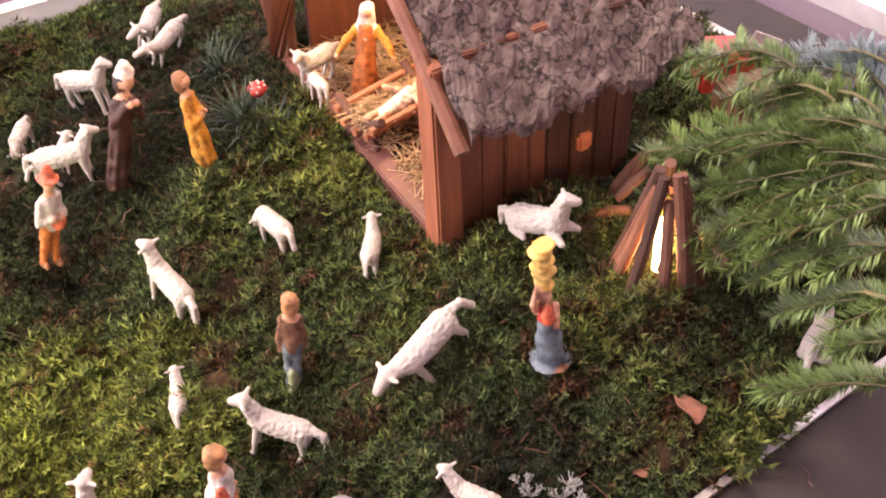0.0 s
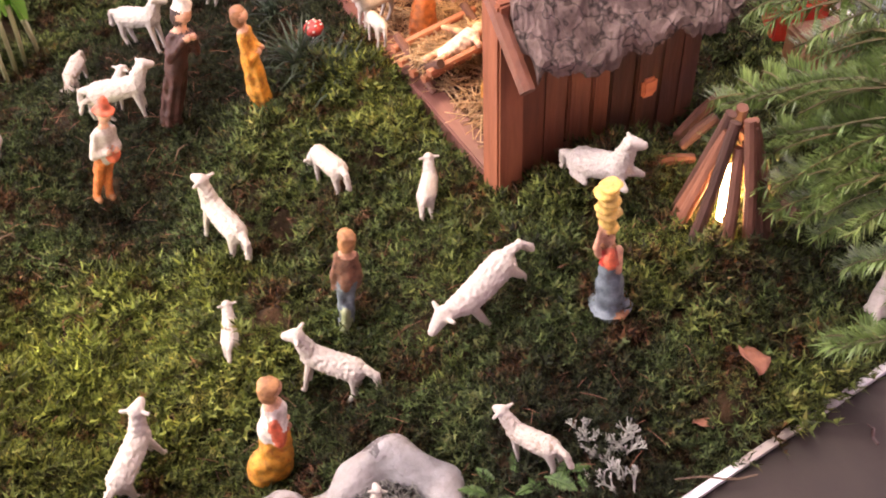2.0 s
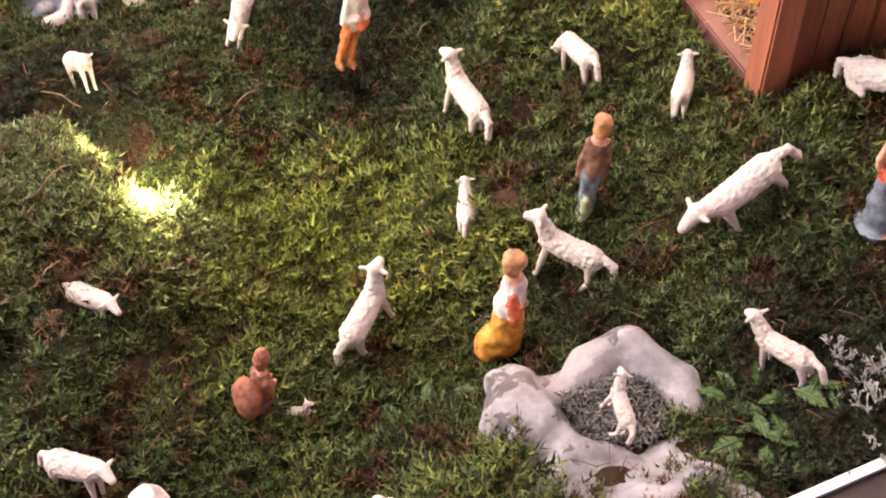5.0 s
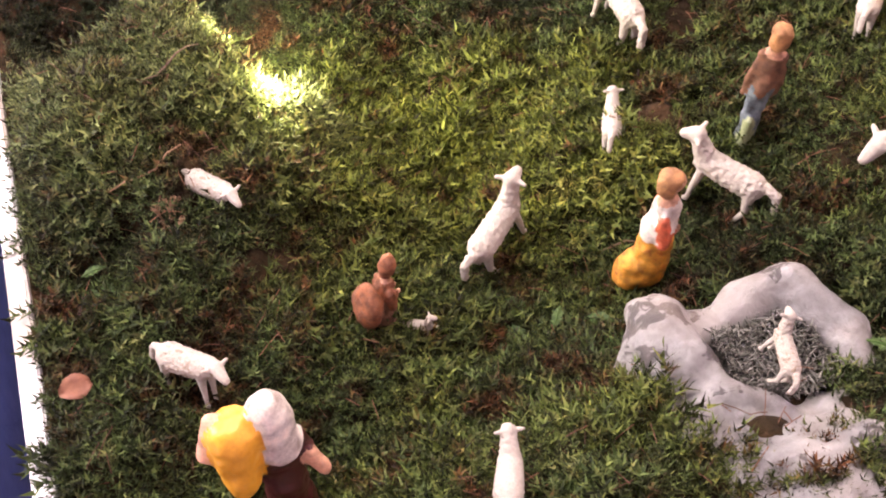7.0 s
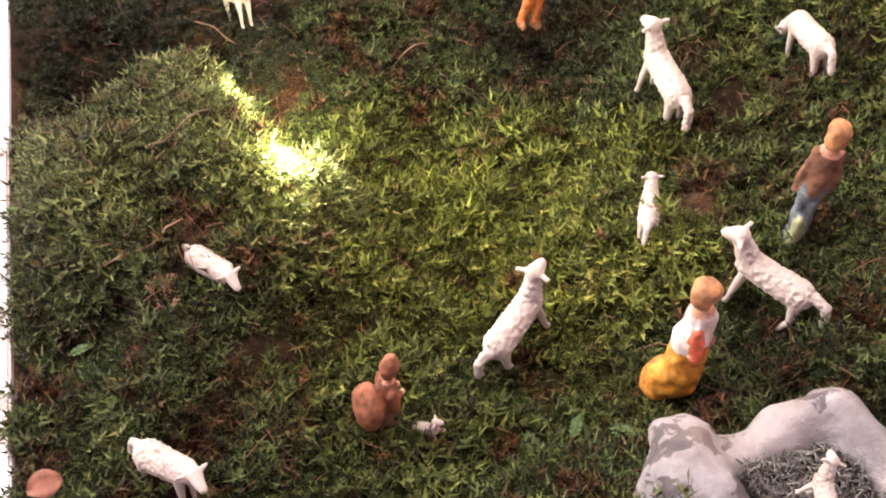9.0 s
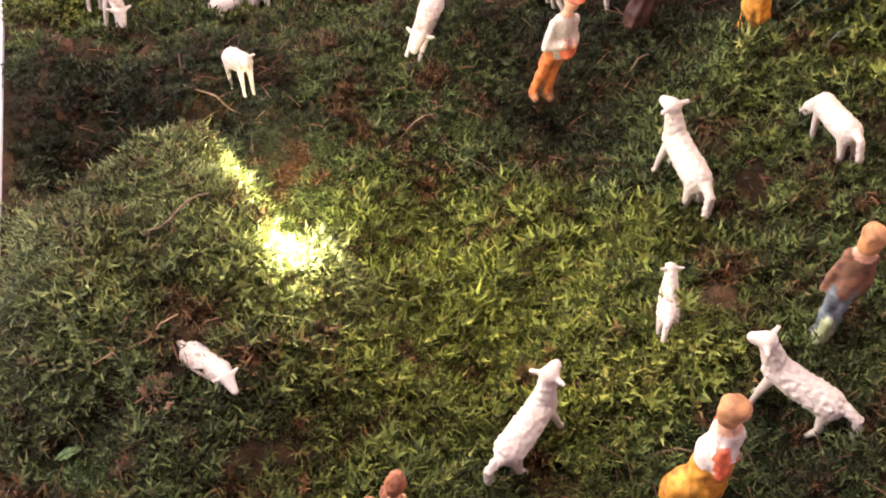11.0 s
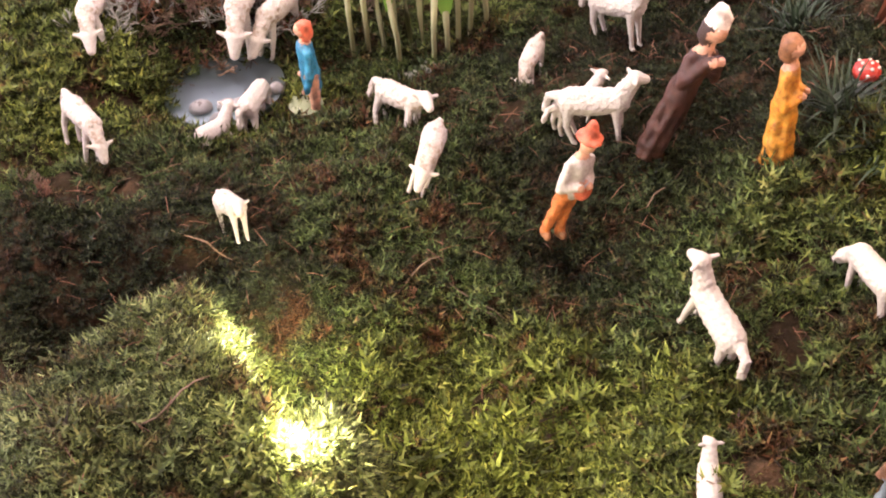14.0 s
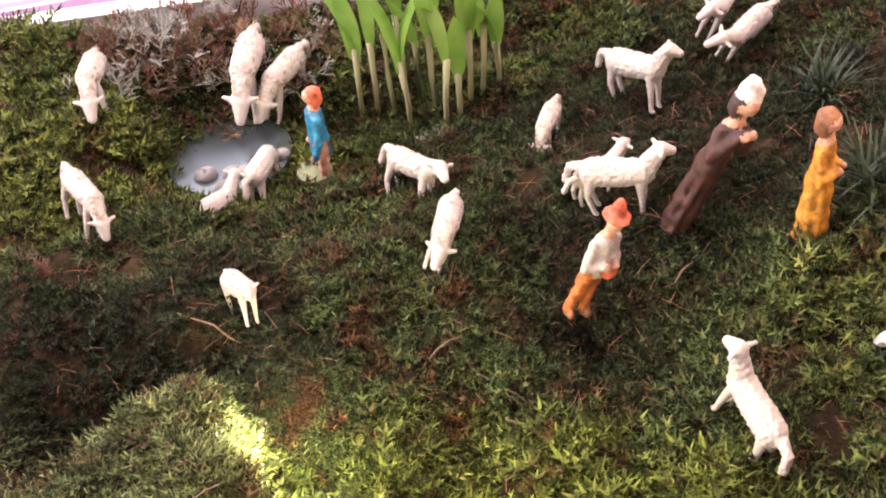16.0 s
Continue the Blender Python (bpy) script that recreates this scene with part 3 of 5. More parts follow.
bed = new("crib_straw", sticks_mesh("crib_straw", 500, (-0.028, 0.028, -0.013, 0.013, 0.006, 0.013), (0.01, 0.024), 0.00035, STRAW, 9, 0.1))
bed.matrix_world = M_ST @ pose(*MANGER)
tagged(bed, "pale straw heaped in the crib", "straw", kind="stuff")

# ---- figures: one plain mesh each ----
SHEEP_VOXEL = 0.017


def sheep_mesh(name, mats, head="up", fat=1.0, legs=1.0, sit=False, wool=0.016, turn=0.0):
    """A sheep of unit length that looks along +x, feet at z = 0. Slot 0 is wool, slot 1 smooth face and legs."""
    f, zb = fat, 0.36 * legs * 0.9 + 0.2
    B = [((-0.30, 0, zb), 0.19 * f, (0.0, 0, zb + 0.0), 0.185 * f, 0), ((0.0, 0, zb), 0.185 * f, (0.26, 0, zb + 0.03), 0.165 * f, 0)]
    if head == "up":
        n0, n1, h0, h1 = (0.28, 0, zb + 0.08), (0.44, 0.1 * turn, zb + 0.31), (0.45, 0.1 * turn, zb + 0.33), (0.60 - 0.1 * abs(turn), 0.26 * turn, zb + 0.28)
    elif head == "level":
        n0, n1, h0, h1 = (0.28, 0, zb + 0.06), (0.50, 0.1 * turn, zb + 0.16), (0.51, 0.1 * turn, zb + 0.17), (0.70, 0.2 * turn, zb + 0.10)
    else:
        n0, n1, h0, h1 = (0.28, 0, zb + 0.02), (0.50, 0.05 * turn, zb - 0.16), (0.51, 0.05 * turn, zb - 0.18), (0.62, 0.14 * turn, zb - 0.33)
    B += [(n0, 0.145 * f, n1, 0.10 * f, 0), (h0, 0.095, h1, 0.055, 1)]
    hv = (Vector(h1) - Vector(h0)).normalized()
    sd = hv.cross(Vector((0, 0, 1))).normalized() if abs(hv.z) < 0.95 else Vector((0, 1, 0))
    for s in (-1, 1):
        e0 = Vector(h0) + sd * s * 0.07 - hv * 0.01
        B.append((tuple(e0), 0.034, tuple(e0 + sd * s * 0.10 + Vector((0, 0, 0.012)) - hv * 0.03), 0.026, 1))
    for sx, sy in ((0.24, 0.085), (0.24, -0.085), (-0.32, 0.09), (-0.32, -0.09)):
        if sit:
            B.append(((sx, sy * 1.3 * f, zb - 0.08), 0.08, (sx + 0.16, sy * 1.9, zb - 0.16), 0.038, 1))
        else:
            back = sx < 0
            kx = sx + (-0.05 if back else 0.015)
            B.append(((sx, sy * f, zb - 0.06), 0.085 * f if back else 0.07 * f, (kx, sy, zb * 0.45), 0.042, 1))
            B.append(((kx, sy, zb * 0.45), 0.040, (sx + 0.02, sy, 0.03), 0.03, 1))
            B.append(((sx + 0.02, sy, 0.03), 0.034, (sx + 0.05, sy, 0.015), 0.03, 1))
    B.append(((-0.45, 0, zb + 0.07), 0.06, (-0.58, 0.02, zb + 0.05), 0.05, 0))
    B.append(((-0.58, 0.02, zb + 0.05), 0.05, (-0.64, 0.03, zb - 0.16), 0.046, 0))
    return sculpt(name, B, mats, SHEEP_VOXEL, min(wool * 0.85, 0.017), 26.0, (0,))


SHEEP_KINDS = {
    "ewe": sheep_mesh("sheep_figurine", [WOOL, WOOL], "up", 0.84, 1.3, sit=False, wool=0.02, turn=0.15),
    "ewe_grey": sheep_mesh("sheep_figurine", [GREY_WOOL, GREY_WOOL], "up", 0.92, 1.15, sit=False, wool=0.03, turn=0.3),
    "level": sheep_mesh("sheep_figurine", [WOOL, WOOL], "level", 0.86, 1.25, sit=False, wool=0.018, turn=0),
    "grazing": sheep_mesh("sheep_figurine", [WORN_WOOL, WOOL], "down", 0.82, 1.2, sit=False, wool=0.018, turn=0),
    "turned": sheep_mesh("sheep_figurine", [WORN_WOOL, WOOL], "level", 0.84, 1.15, sit=False, wool=0.02, turn=-0.9),
    "lamb_turned": sheep_mesh("sheep_figurine", [WORN_WOOL, WOOL], "level", 1.0, 1.15, sit=False, wool=0.02, turn=-0.7),
    "lamb": sheep_mesh("sheep_figurine", [WOOL, WOOL], "up", 0.92, 1.15, sit=False, wool=0.016, turn=0.25),
    "lamb_worn": sheep_mesh("sheep_figurine", [WORN_WOOL, WOOL], "up", 0.84, 1.1, sit=False, wool=0.022, turn=-0.2),
    "lamb_low": sheep_mesh("sheep_figurine", [WOOL, WOOL], "down", 0.86, 1.1, sit=False, wool=0.016, turn=0.2),
    "lying_grey": sheep_mesh("sheep_figurine", [GREY_WOOL, GREY_WOOL], "up", 0.9, 0.7, sit=True, wool=0.03, turn=0.4),
    "lying": sheep_mesh("sheep_figurine", [WOOL, WOOL], "up", 0.85, 0.45, sit=True, wool=0.012, turn=0.3),
}
SHEEP = [
    ('ewe', 0.0419, 0.1758, 0.4650, 0.0198, 99.0, 13.8, 2.7, 'white sheep figurine facing away up the slope'),
    ('lamb_low', 0.0370, 0.2430, 0.4512, 0.0370, 93.3, -5.8, 0.6, 'small white lamb figurine bending its head'),
    ('lamb', 0.0301, 0.2732, 0.3930, 0.0473, 49.7, -3.0, -2.1, 'small white lamb figurine seen from behind, head raised'),
    ('level', 0.0451, 0.2629, 0.3099, 0.0521, 182.8, -30.2, -1.5, 'white sheep figurine stretching its neck downhill'),
    ('lamb_worn', 0.0311, 0.2240, 0.2310, 0.0448, 108.8, -10.0, -3.6, 'worn whitish lamb figurine beside grey lichen'),
    ('ewe', 0.0403, 0.1760, 0.3413, 0.0145, 131.5, 11.2, -0.0, 'white curly sheep figurine climbing beside the kneeling figure'),
    ('lamb', 0.0281, 0.1469, 0.3908, 0.0124, 68.0, -12.4, 3.6, 'small white lamb figurine half sunk in moss'),
    ('ewe', 0.0403, 0.0842, 0.3576, 0.0017, 37.6, 17.0, 1.5, 'plain white sheep figurine seen from behind with its head raised'),
    ('lying_grey', 0.0441, 0.3345, 0.3180, 0.0810, 283.2, 18.4, 3.3, 'grey woolly sheep figurine lying beside the plank wall'),
    ('ewe_grey', 0.0433, 0.2177, 0.6827, 0.0220, 304.6, 7.8, -3.5, 'grey-white woolly ewe figurine with a turned head'),
    ('ewe_grey', 0.0421, 0.1721, 0.5897, 0.0347, 331.8, 5.5, -2.8, 'thick-woolled ewe figurine standing with a raised head'),
    ('lamb', 0.0320, 0.1634, 0.6076, 0.0322, 21.4, -3.1, 7.8, 'small white lamb figurine behind the woolly ewe'),
    ('grazing', 0.0345, 0.1600, 0.6720, 0.0125, 238.0, 2.0, 0.0, 'white lamb figurine with its head lowered'),
    ('turned', 0.0420, 0.0751, 0.6490, 0.0124, 302.0, 6.6, -23.3, 'white sheep figurine turning its head beside the seedlings'),
    ('grazing', 0.0413, 0.0771, 0.5947, 0.0257, 251.9, 16.9, -19.9, 'white sheep figurine grazing downhill'),
    ('grazing', 0.0384, -0.0903, 0.6582, 0.0373, 296.9, -3.5, -17.4, 'worn white sheep figurine grazing near the pond'),
    ('grazing', 0.0468, -0.0797, 0.7566, 0.0339, 265.1, 10.2, 2.2, "white sheep figurine grazing at the tray's back"),
    ('grazing', 0.0563, 0.0021, 0.7624, 0.0156, 256.1, 2.5, -5.6, 'white curly sheep figurine drinking at the pond'),
    ('grazing', 0.0478, 0.0203, 0.7595, 0.0121, 235.8, 2.9, -9.1, 'white sheep figurine bending to the pond'),
    ('lying', 0.0345, -0.0274, 0.6699, 0.0124, 46.8, -18.0, 3.6, 'small white lamb figurine lying at the pond'),
    ('lamb_low', 0.0400, 0.0019, 0.6952, -0.0015, 66.0, -12.0, -4.5, 'small white lamb figurine standing at the pond'),
    ('lamb_turned', 0.0291, -0.0164, 0.5746, 0.0345, 294.7, 18.2, -12.0, 'white lamb figurine walking down the moss'),
    ('turned', 0.0412, 0.2814, 0.7331, 0.0285, 230.3, -4.7, -17.5, 'grey-white sheep figurine lying in the dark moss'),
    ('turned', 0.0406, 0.2844, 0.7041, 0.0320, 207.7, -12.5, -24.6, 'white woolly sheep figurine with a turned head'),
    ('lamb_turned', 0.0276, -0.0359, 0.3871, 0.0413, 311.9, 1.1, -0.4, 'white lamb figurine on the mossy mound'),
    ('lamb_turned', 0.0298, -0.0584, 0.2991, 0.0380, 318.1, 4.3, -16.3, 'worn white lamb figurine with turned head'),
    ('lying', 0.0173, 0.0349, 0.3166, 0.0115, 320.8, 18.3, 0.2, 'tiny white lamb figurine before the kneeling figure'),
    ('lamb', 0.0292, 0.0408, 0.2142, 0.0438, 69.8, -23.1, -0.6, 'white lamb figurine with spread ears'),
    ('lying', 0.0428, 0.4040, 0.1989, 0.0484, 25.0, -26.2, -5.1, 'pale sheep figurine resting under the spruce'),
    ('lamb_worn', 0.0221, 0.1451, 0.2370, 0.0537, 80.1, 10.6, 16.4, "white lamb figurine standing in the stone's hollow"),
    ('ewe_grey', 0.0349, 0.3257, 0.5397, 0.0737, 193.3, 0.6, -8.8, 'white sheep figurine beside the woman in the stable'),
    ('lamb_low', 0.0251, 0.3123, 0.5114, 0.0791, 82.2, -8.7, 6.4, 'small white lamb figurine at the stable sill'),
]
for kind, size, x, y, z, yaw, pitch, roll, label in SHEEP:
    ob = new("sheep_figurine", SHEEP_KINDS[kind])
    ob.matrix_world = pose(x, y, z, 0, 0, yaw) @ pose(0, 0, 0, 0, -pitch, 0) @ pose(0, 0, 0, roll, 0, 0) @ Matrix.Scale(size, 4)
    tagged(ob, label, "sheep figurine", "sheep figurines on the moss")


def person(robe, top, hair, hat=None, hat_shape="cap", arms="down", robe_wide=0.17, trousers=None, cloth=None, lean=0.0, extra=(), kneel=False):
    """Round cones for a small standing or kneeling figure of unit height that looks along +x. robe, top, hair, ... are slots; slot 0 is skin."""
    B, L = [], lean
    if kneel:
        B += [((-0.10, 0, 0.10), 0.17, (0.05, 0, 0.16), 0.19, robe), ((0.05, 0, 0.2), 0.19, (0.02, 0, 0.42), 0.16, robe)]
        w, sh, hd = 0.42, 0.66, 0.86
    elif trousers is not None:
        for s in (-1, 1):
            B += [((0.03 * s, 0.07 * s, 0.03), 0.05, (0.0, 0.06 * s, 0.28), 0.062, trousers), ((0, 0.06 * s, 0.28), 0.065, (0, 0.045 * s, 0.48), 0.085, trousers),
                  ((0.03 * s, 0.07 * s, 0.02), 0.045, (0.03 * s + 0.07, 0.075 * s, 0.015), 0.04, hair)]
        w, sh, hd = 0.48, 0.74, 0.9
    else:
        B += [((0, 0, 0.03), robe_wide, (0, 0, 0.3), robe_wide * 0.84, robe), ((0, 0, 0.3), robe_wide * 0.84, (0, 0, 0.5), 0.125, robe)]
        for k in range(7):
            g = k * math.tau / 7
            B.append(((math.cos(g) * robe_wide * 0.9, math.sin(g) * robe_wide * 0.9, 0.03), 0.035, (math.cos(g) * 0.11, math.sin(g) * 0.11, 0.5), 0.022, robe))
        w, sh, hd = 0.48, 0.74, 0.9
    B += [((0, 0, w), (0.11, 0.13, 0.11), (0.01 + L * 0.5, 0, sh - 0.02), (0.095, 0.13, 0.09), top), ((L * 0.6, 0, sh + 0.02), 0.05, (L, 0, hd - 0.06), 0.045, 0),
          ((0.015 + L, 0, hd), (0.072, 0.066, 0.085), (0.015 + L, 0, hd), 0.07, 0), ((0.085 + L, 0, hd - 0.01), 0.014, (0.085 + L, 0, hd - 0.01), 0.014, 0)]
    if hat is None or hat_shape == "cap":
        B.append(((-0.02 + L, 0, hd + 0.02), 0.08, (-0.03 + L, 0, hd - 0.05), 0.07, hair))
    if hat is not None:
        if hat_shape == "cap":
            B.append(((-0.02 + L, 0, hd + 0.05), 0.078, (-0.05 + L, 0, hd + 0.10), 0.05, hat))
        elif hat_shape == "veil":
            B += [((-0.02 + L, 0, hd + 0.02), 0.088, (-0.05 + L, 0, hd - 0.14), 0.10, hat), ((0.0 + L, 0.08, hd - 0.16), 0.05, (0.06, 0.0, hd - 0.26), 0.05, hat), ((0.0 + L, -0.08, hd - 0.16), 0.05, (0.06, 0.0, hd - 0.26), 0.05, hat)]
        else:
            B += [((-0.005 + L, 0, hd + 0.05), (0.12, 0.12, 0.035), (-0.005 + L, 0, hd + 0.05), 0.03, hat), ((-0.01 + L, 0, hd + 0.06), 0.078, (-0.02 + L, 0, hd + 0.15), 0.05, hat)]
    sleeve = cloth if cloth is not None else top
    for s in (-1, 1):
        a = (L * 0.4, 0.13 * s, sh - 0.03)
        if arms == "spread":
            m_, h_ = (0.06, 0.26 * s, sh - 0.14), (0.12, 0.36 * s, sh - 0.26)
        elif arms == "front":
            m_, h_ = (0.05, 0.17 * s, sh - 0.2), (0.15, 0.05 * s, sh - 0.14)
        elif arms == "flute":
            m_, h_ = (0.09, 0.18 * s, sh - 0.12), (0.14, 0.04 * s, sh + 0.04)
        elif arms == "raised":
            m_, h_ = (0.03, 0.2 * s, sh + 0.02), (0.02, 0.1 * s, hd + 0.1)
        else:
            m_, h_ = (0.02, 0.18 * s, sh - 0.2), (0.08, 0.17 * s, sh - 0.34)
        B += [(a, 0.055, m_, 0.05, sleeve), (m_, 0.048, h_, 0.036, sleeve), (h_, 0.036, (h_[0] + 0.03, h_[1], h_[2]), 0.03, 0)]
    return B + list(extra)


def figure(mats, blobs, place, label, name="figurine", fold=0.012, slim=0.74):
    x, y, z, height, yaw, lx, ly = place
    thin = []
    for a, ra, b, rb, slot in blobs:
        # bodies slim, heads and what they carry round
        ends = []
        for c, rr in ((a, ra), (b, rb)):
            k = slim if c[2] < 0.76 else max(slim, 0.84)
            rr = rr if isinstance(rr, tuple) else (rr, rr, rr)
            ends += [(c[0] * slim, c[1] * slim, c[2]), (rr[0] * k, rr[1] * k, rr[2] * (1 if c[2] < 0.76 else 0.78))]
        thin.append((*ends, slot))
    ob = new(name, sculpt(name, thin, mats, 0.014, fold, 11.0, tuple(range(1, len(mats)))))
    # lx, ly: how far the head stands off its foot, in metres
    up = Vector((lx, ly, height))
    q = Vector((0, 0, 1)).rotation_difference(up)
    ob.matrix_world = Matrix.Translation((x, y, z)) @ q.to_matrix().to_4x4() @ pose(0, 0, 0, 0, 0, yaw) @ Matrix.Scale(up.length, 4)
    return tagged(ob, label, "figurine", "nativity figurines")


F_YELLOW = (0.2416, 0.5365, 0.0445, 0.0755, -45.0, -0.0032, 0.0021)
F_BROWN = (0.1907, 0.5710, 0.0353, 0.0866, -75.0, 0.0236, -0.0130)
F_GNOME = (0.1334, 0.5470, 0.0201, 0.0650, -70.0, 0.0163, -0.0062)
F_BLUE = (0.0362, 0.6978, -0.0027, 0.0715, 180.0, 0.0002, 0.0)
F_BOY = (0.2014, 0.3649, 0.0241, 0.0719, 60.0, 0.0064, -0.0039)
F_WOMAN = (0.2945, 0.2687, 0.0660, 0.0796, -115.0, -0.0054, 0.0049)
F_KNEEL = (0.1325, 0.3185, 0.0055, 0.0769, -15.0, 0.0097, -0.0046)
F_BASKET = (0.0150, 0.3234, 0.0152, 0.0463, 20.0, 0.0125, -0.0010)
F_POTTER = (-0.0310, 0.2418, 0.0200, 0.0900, 100.0, 0.0060, 0.0012)
F_MARY = (0.3488, 0.5186, 0.0660, 0.0669, -125.0, 0.0068, -0.0039)
F_JOSEPH = (0.3439, 0.4356, 0.0660, 0.0410, 100.0, 0.0043, -0.0029)
F_CHILD = (0.3473, 0.4702, 0.0830, 0.044, 12.0, 0.0, 0.0)
figure([SKIN, YELLOW, ORANGE, HAIR], person(1, 1, 3, cloth=1, arms="front", robe_wide=0.15), F_YELLOW, "shepherd figurine in an ochre robe standing on moss", slim=0.62)
figure([SKIN, BROWN, BROWN, DARK_HAIR, CREAM], person(1, 2, 3, hat=4, arms="flute", robe_wide=0.105), F_BROWN, "dark brown shepherd figurine in a white cap playing a pipe", slim=0.62)
figure([SKIN, ORANGE, GREY_WOOL, HAIR, CORAL], person(1, 2, 3, hat=4, hat_shape="brim", trousers=1, arms="front", extra=[((0.12, 0.05, 0.52), 0.085, (0.12, 0.05, 0.52), 0.08, 4)]), F_GNOME, "leaning figurine in a coral hat and orange-brown trousers")
figure([SKIN, BLUE, BLUE, CORAL], person(1, 2, 3, trousers=0, arms="down", extra=[((0, 0, 0.36), 0.11, (0, 0, 0.5), 0.11, 1)]), F_BLUE, "red-haired boy figurine in bright blue clothes by the pond")
figure([SKIN, GREY_BLUE, COAT, BLOND, STRAW_HAT], person(1, 2, 3, trousers=1, arms="down", extra=[((-0.06, 0.0, 0.02), 0.10, (-0.10, 0, 0.22), 0.06, 4)]), F_BOY, "fair-haired boy figurine in a brown coat and blue trousers", slim=0.50)
CHEESES = [((0.02 + 0.012 * math.sin(k * 2.1), 0.012 * (-1) ** k, 0.66 + 0.05 * k), (0.088, 0.088, 0.026), (0.02, 0.01 * (-1) ** k, 0.66 + 0.05 * k), 0.022, 4) for k in range(7)]
WOMAN = [((0, 0, 0.03), 0.14, (0, 0, 0.2), 0.115, 1), ((0, 0, 0.2), 0.125, (0, 0, 0.36), 0.085, 1), ((0.0, 0, 0.38), (0.07, 0.09, 0.08), (0.0, 0, 0.47), 0.07, 2), ((0, 0, 0.58), 0.062, (0, 0, 0.58), 0.06, 0),
         ((-0.02, 0, 0.59), 0.066, (-0.03, 0, 0.52), 0.07, 3), ((0, 0.09, 0.47), 0.034, (0.07, 0.06, 0.36), 0.03, 0), ((0, -0.09, 0.47), 0.034, (0.05, -0.12, 0.55), 0.03, 0), ((0.05, -0.12, 0.55), 0.03, (0.04, -0.07, 0.68), 0.026, 0),
         ((0.0, 0.0, 0.045), (0.21, 0.21, 0.018), (0, 0, 0.045), 0.018, 5), ((0.1, 0.05, 0.03), 0.04, (0.16, 0.06, 0.025), 0.035, 3), ((0.06, 0, 0.42), 0.055, (0.07, 0, 0.50), 0.04, 6)]
figure([SKIN, GREY_BLUE, RED, HAIR, CHEESE, STRAW_HAT, CORAL], WOMAN + CHEESES, F_WOMAN, "woman figurine in a grey-blue skirt carrying stacked yellow cheeses", slim=0.68)
figure([SKIN, YELLOW, CREAM, BLOND, CORAL], person(1, 4, 3, kneel=True, arms="front", extra=[((0.0, 0, 0.46), 0.15, (0.03, 0, 0.64), 0.13, 2)]), F_KNEEL, "kneeling figurine in a white shirt, red sash and ochre skirt", slim=0.58)
figure([SKIN, COAT, BASKET, HAIR], person(1, 2, 2, kneel=True, arms="front", extra=[((-0.17, 0, 0.42), (0.14, 0.24, 0.25), (-0.17, 0, 0.42), 0.16, 2), ((-0.02, 0, 0.88), 0.095, (-0.02, 0, 0.95), 0.08, 2)]), F_BASKET, "kneeling brown figurine with a basket on its back", slim=0.78)
figure([SKIN, DARK_RED, CREAM, HAIR, JUG], person(1, 1, 2, hat=2, hat_shape="veil", arms="front", robe_wide=0.18, extra=[((-0.02, 0, 0.93), 0.10, (-0.02, 0, 0.98), 0.08, 2), ((-0.07, 0.24, 0.66), 0.11, (-0.02, 0.22, 0.90), 0.12, 4), ((0.02, 0.13, 0.72), 0.05, (0.0, 0.38, 0.82), 0.045, 0), ((0.0, 0.38, 0.82), 0.045, (0.05, 0.30, 0.96), 0.04, 0), ((-0.05, -0.16, 0.62), 0.05, (-0.10, -0.22, 0.54), 0.045, 0)]), F_POTTER, "figurine in dark red and a white headscarf carrying an orange jug", slim=0.62)
figure([SKIN, ORANGE, ORANGE, HAIR, CREAM, YELLOW], person(1, 2, 3, hat=4, hat_shape="veil", arms="spread", robe_wide=0.18, cloth=5), F_MARY, "woman figurine in an orange dress and white veil with spread arms")
figure([SKIN, YELLOW, BASKET, HAIR], person(1, 2, 3, kneel=True, arms="front"), F_JOSEPH, "kneeling bearded figurine in brown behind the stable post")
figure([SKIN, CREAM], [((-0.35, 0, 0.08), 0.10, (0.15, 0, 0.1), 0.14, 1), ((0.36, 0, 0.13), 0.12, (0.36, 0, 0.13), 0.11, 0), ((0.15, 0.12, 0.14), 0.05, (0.0, 0.34, 0.2), 0.04, 0), ((0.15, -0.12, 0.14), 0.05, (0.0, -0.34, 0.2), 0.04, 0), ((-0.35, 0.06, 0.1), 0.06, (-0.6, 0.09, 0.1), 0.045, 0), ((-0.35, -0.06, 0.1), 0.06, (-0.6, -0.09, 0.1), 0.045, 0)],
       F_CHILD, "small pale doll lying on straw in the crib", slim=1.0)


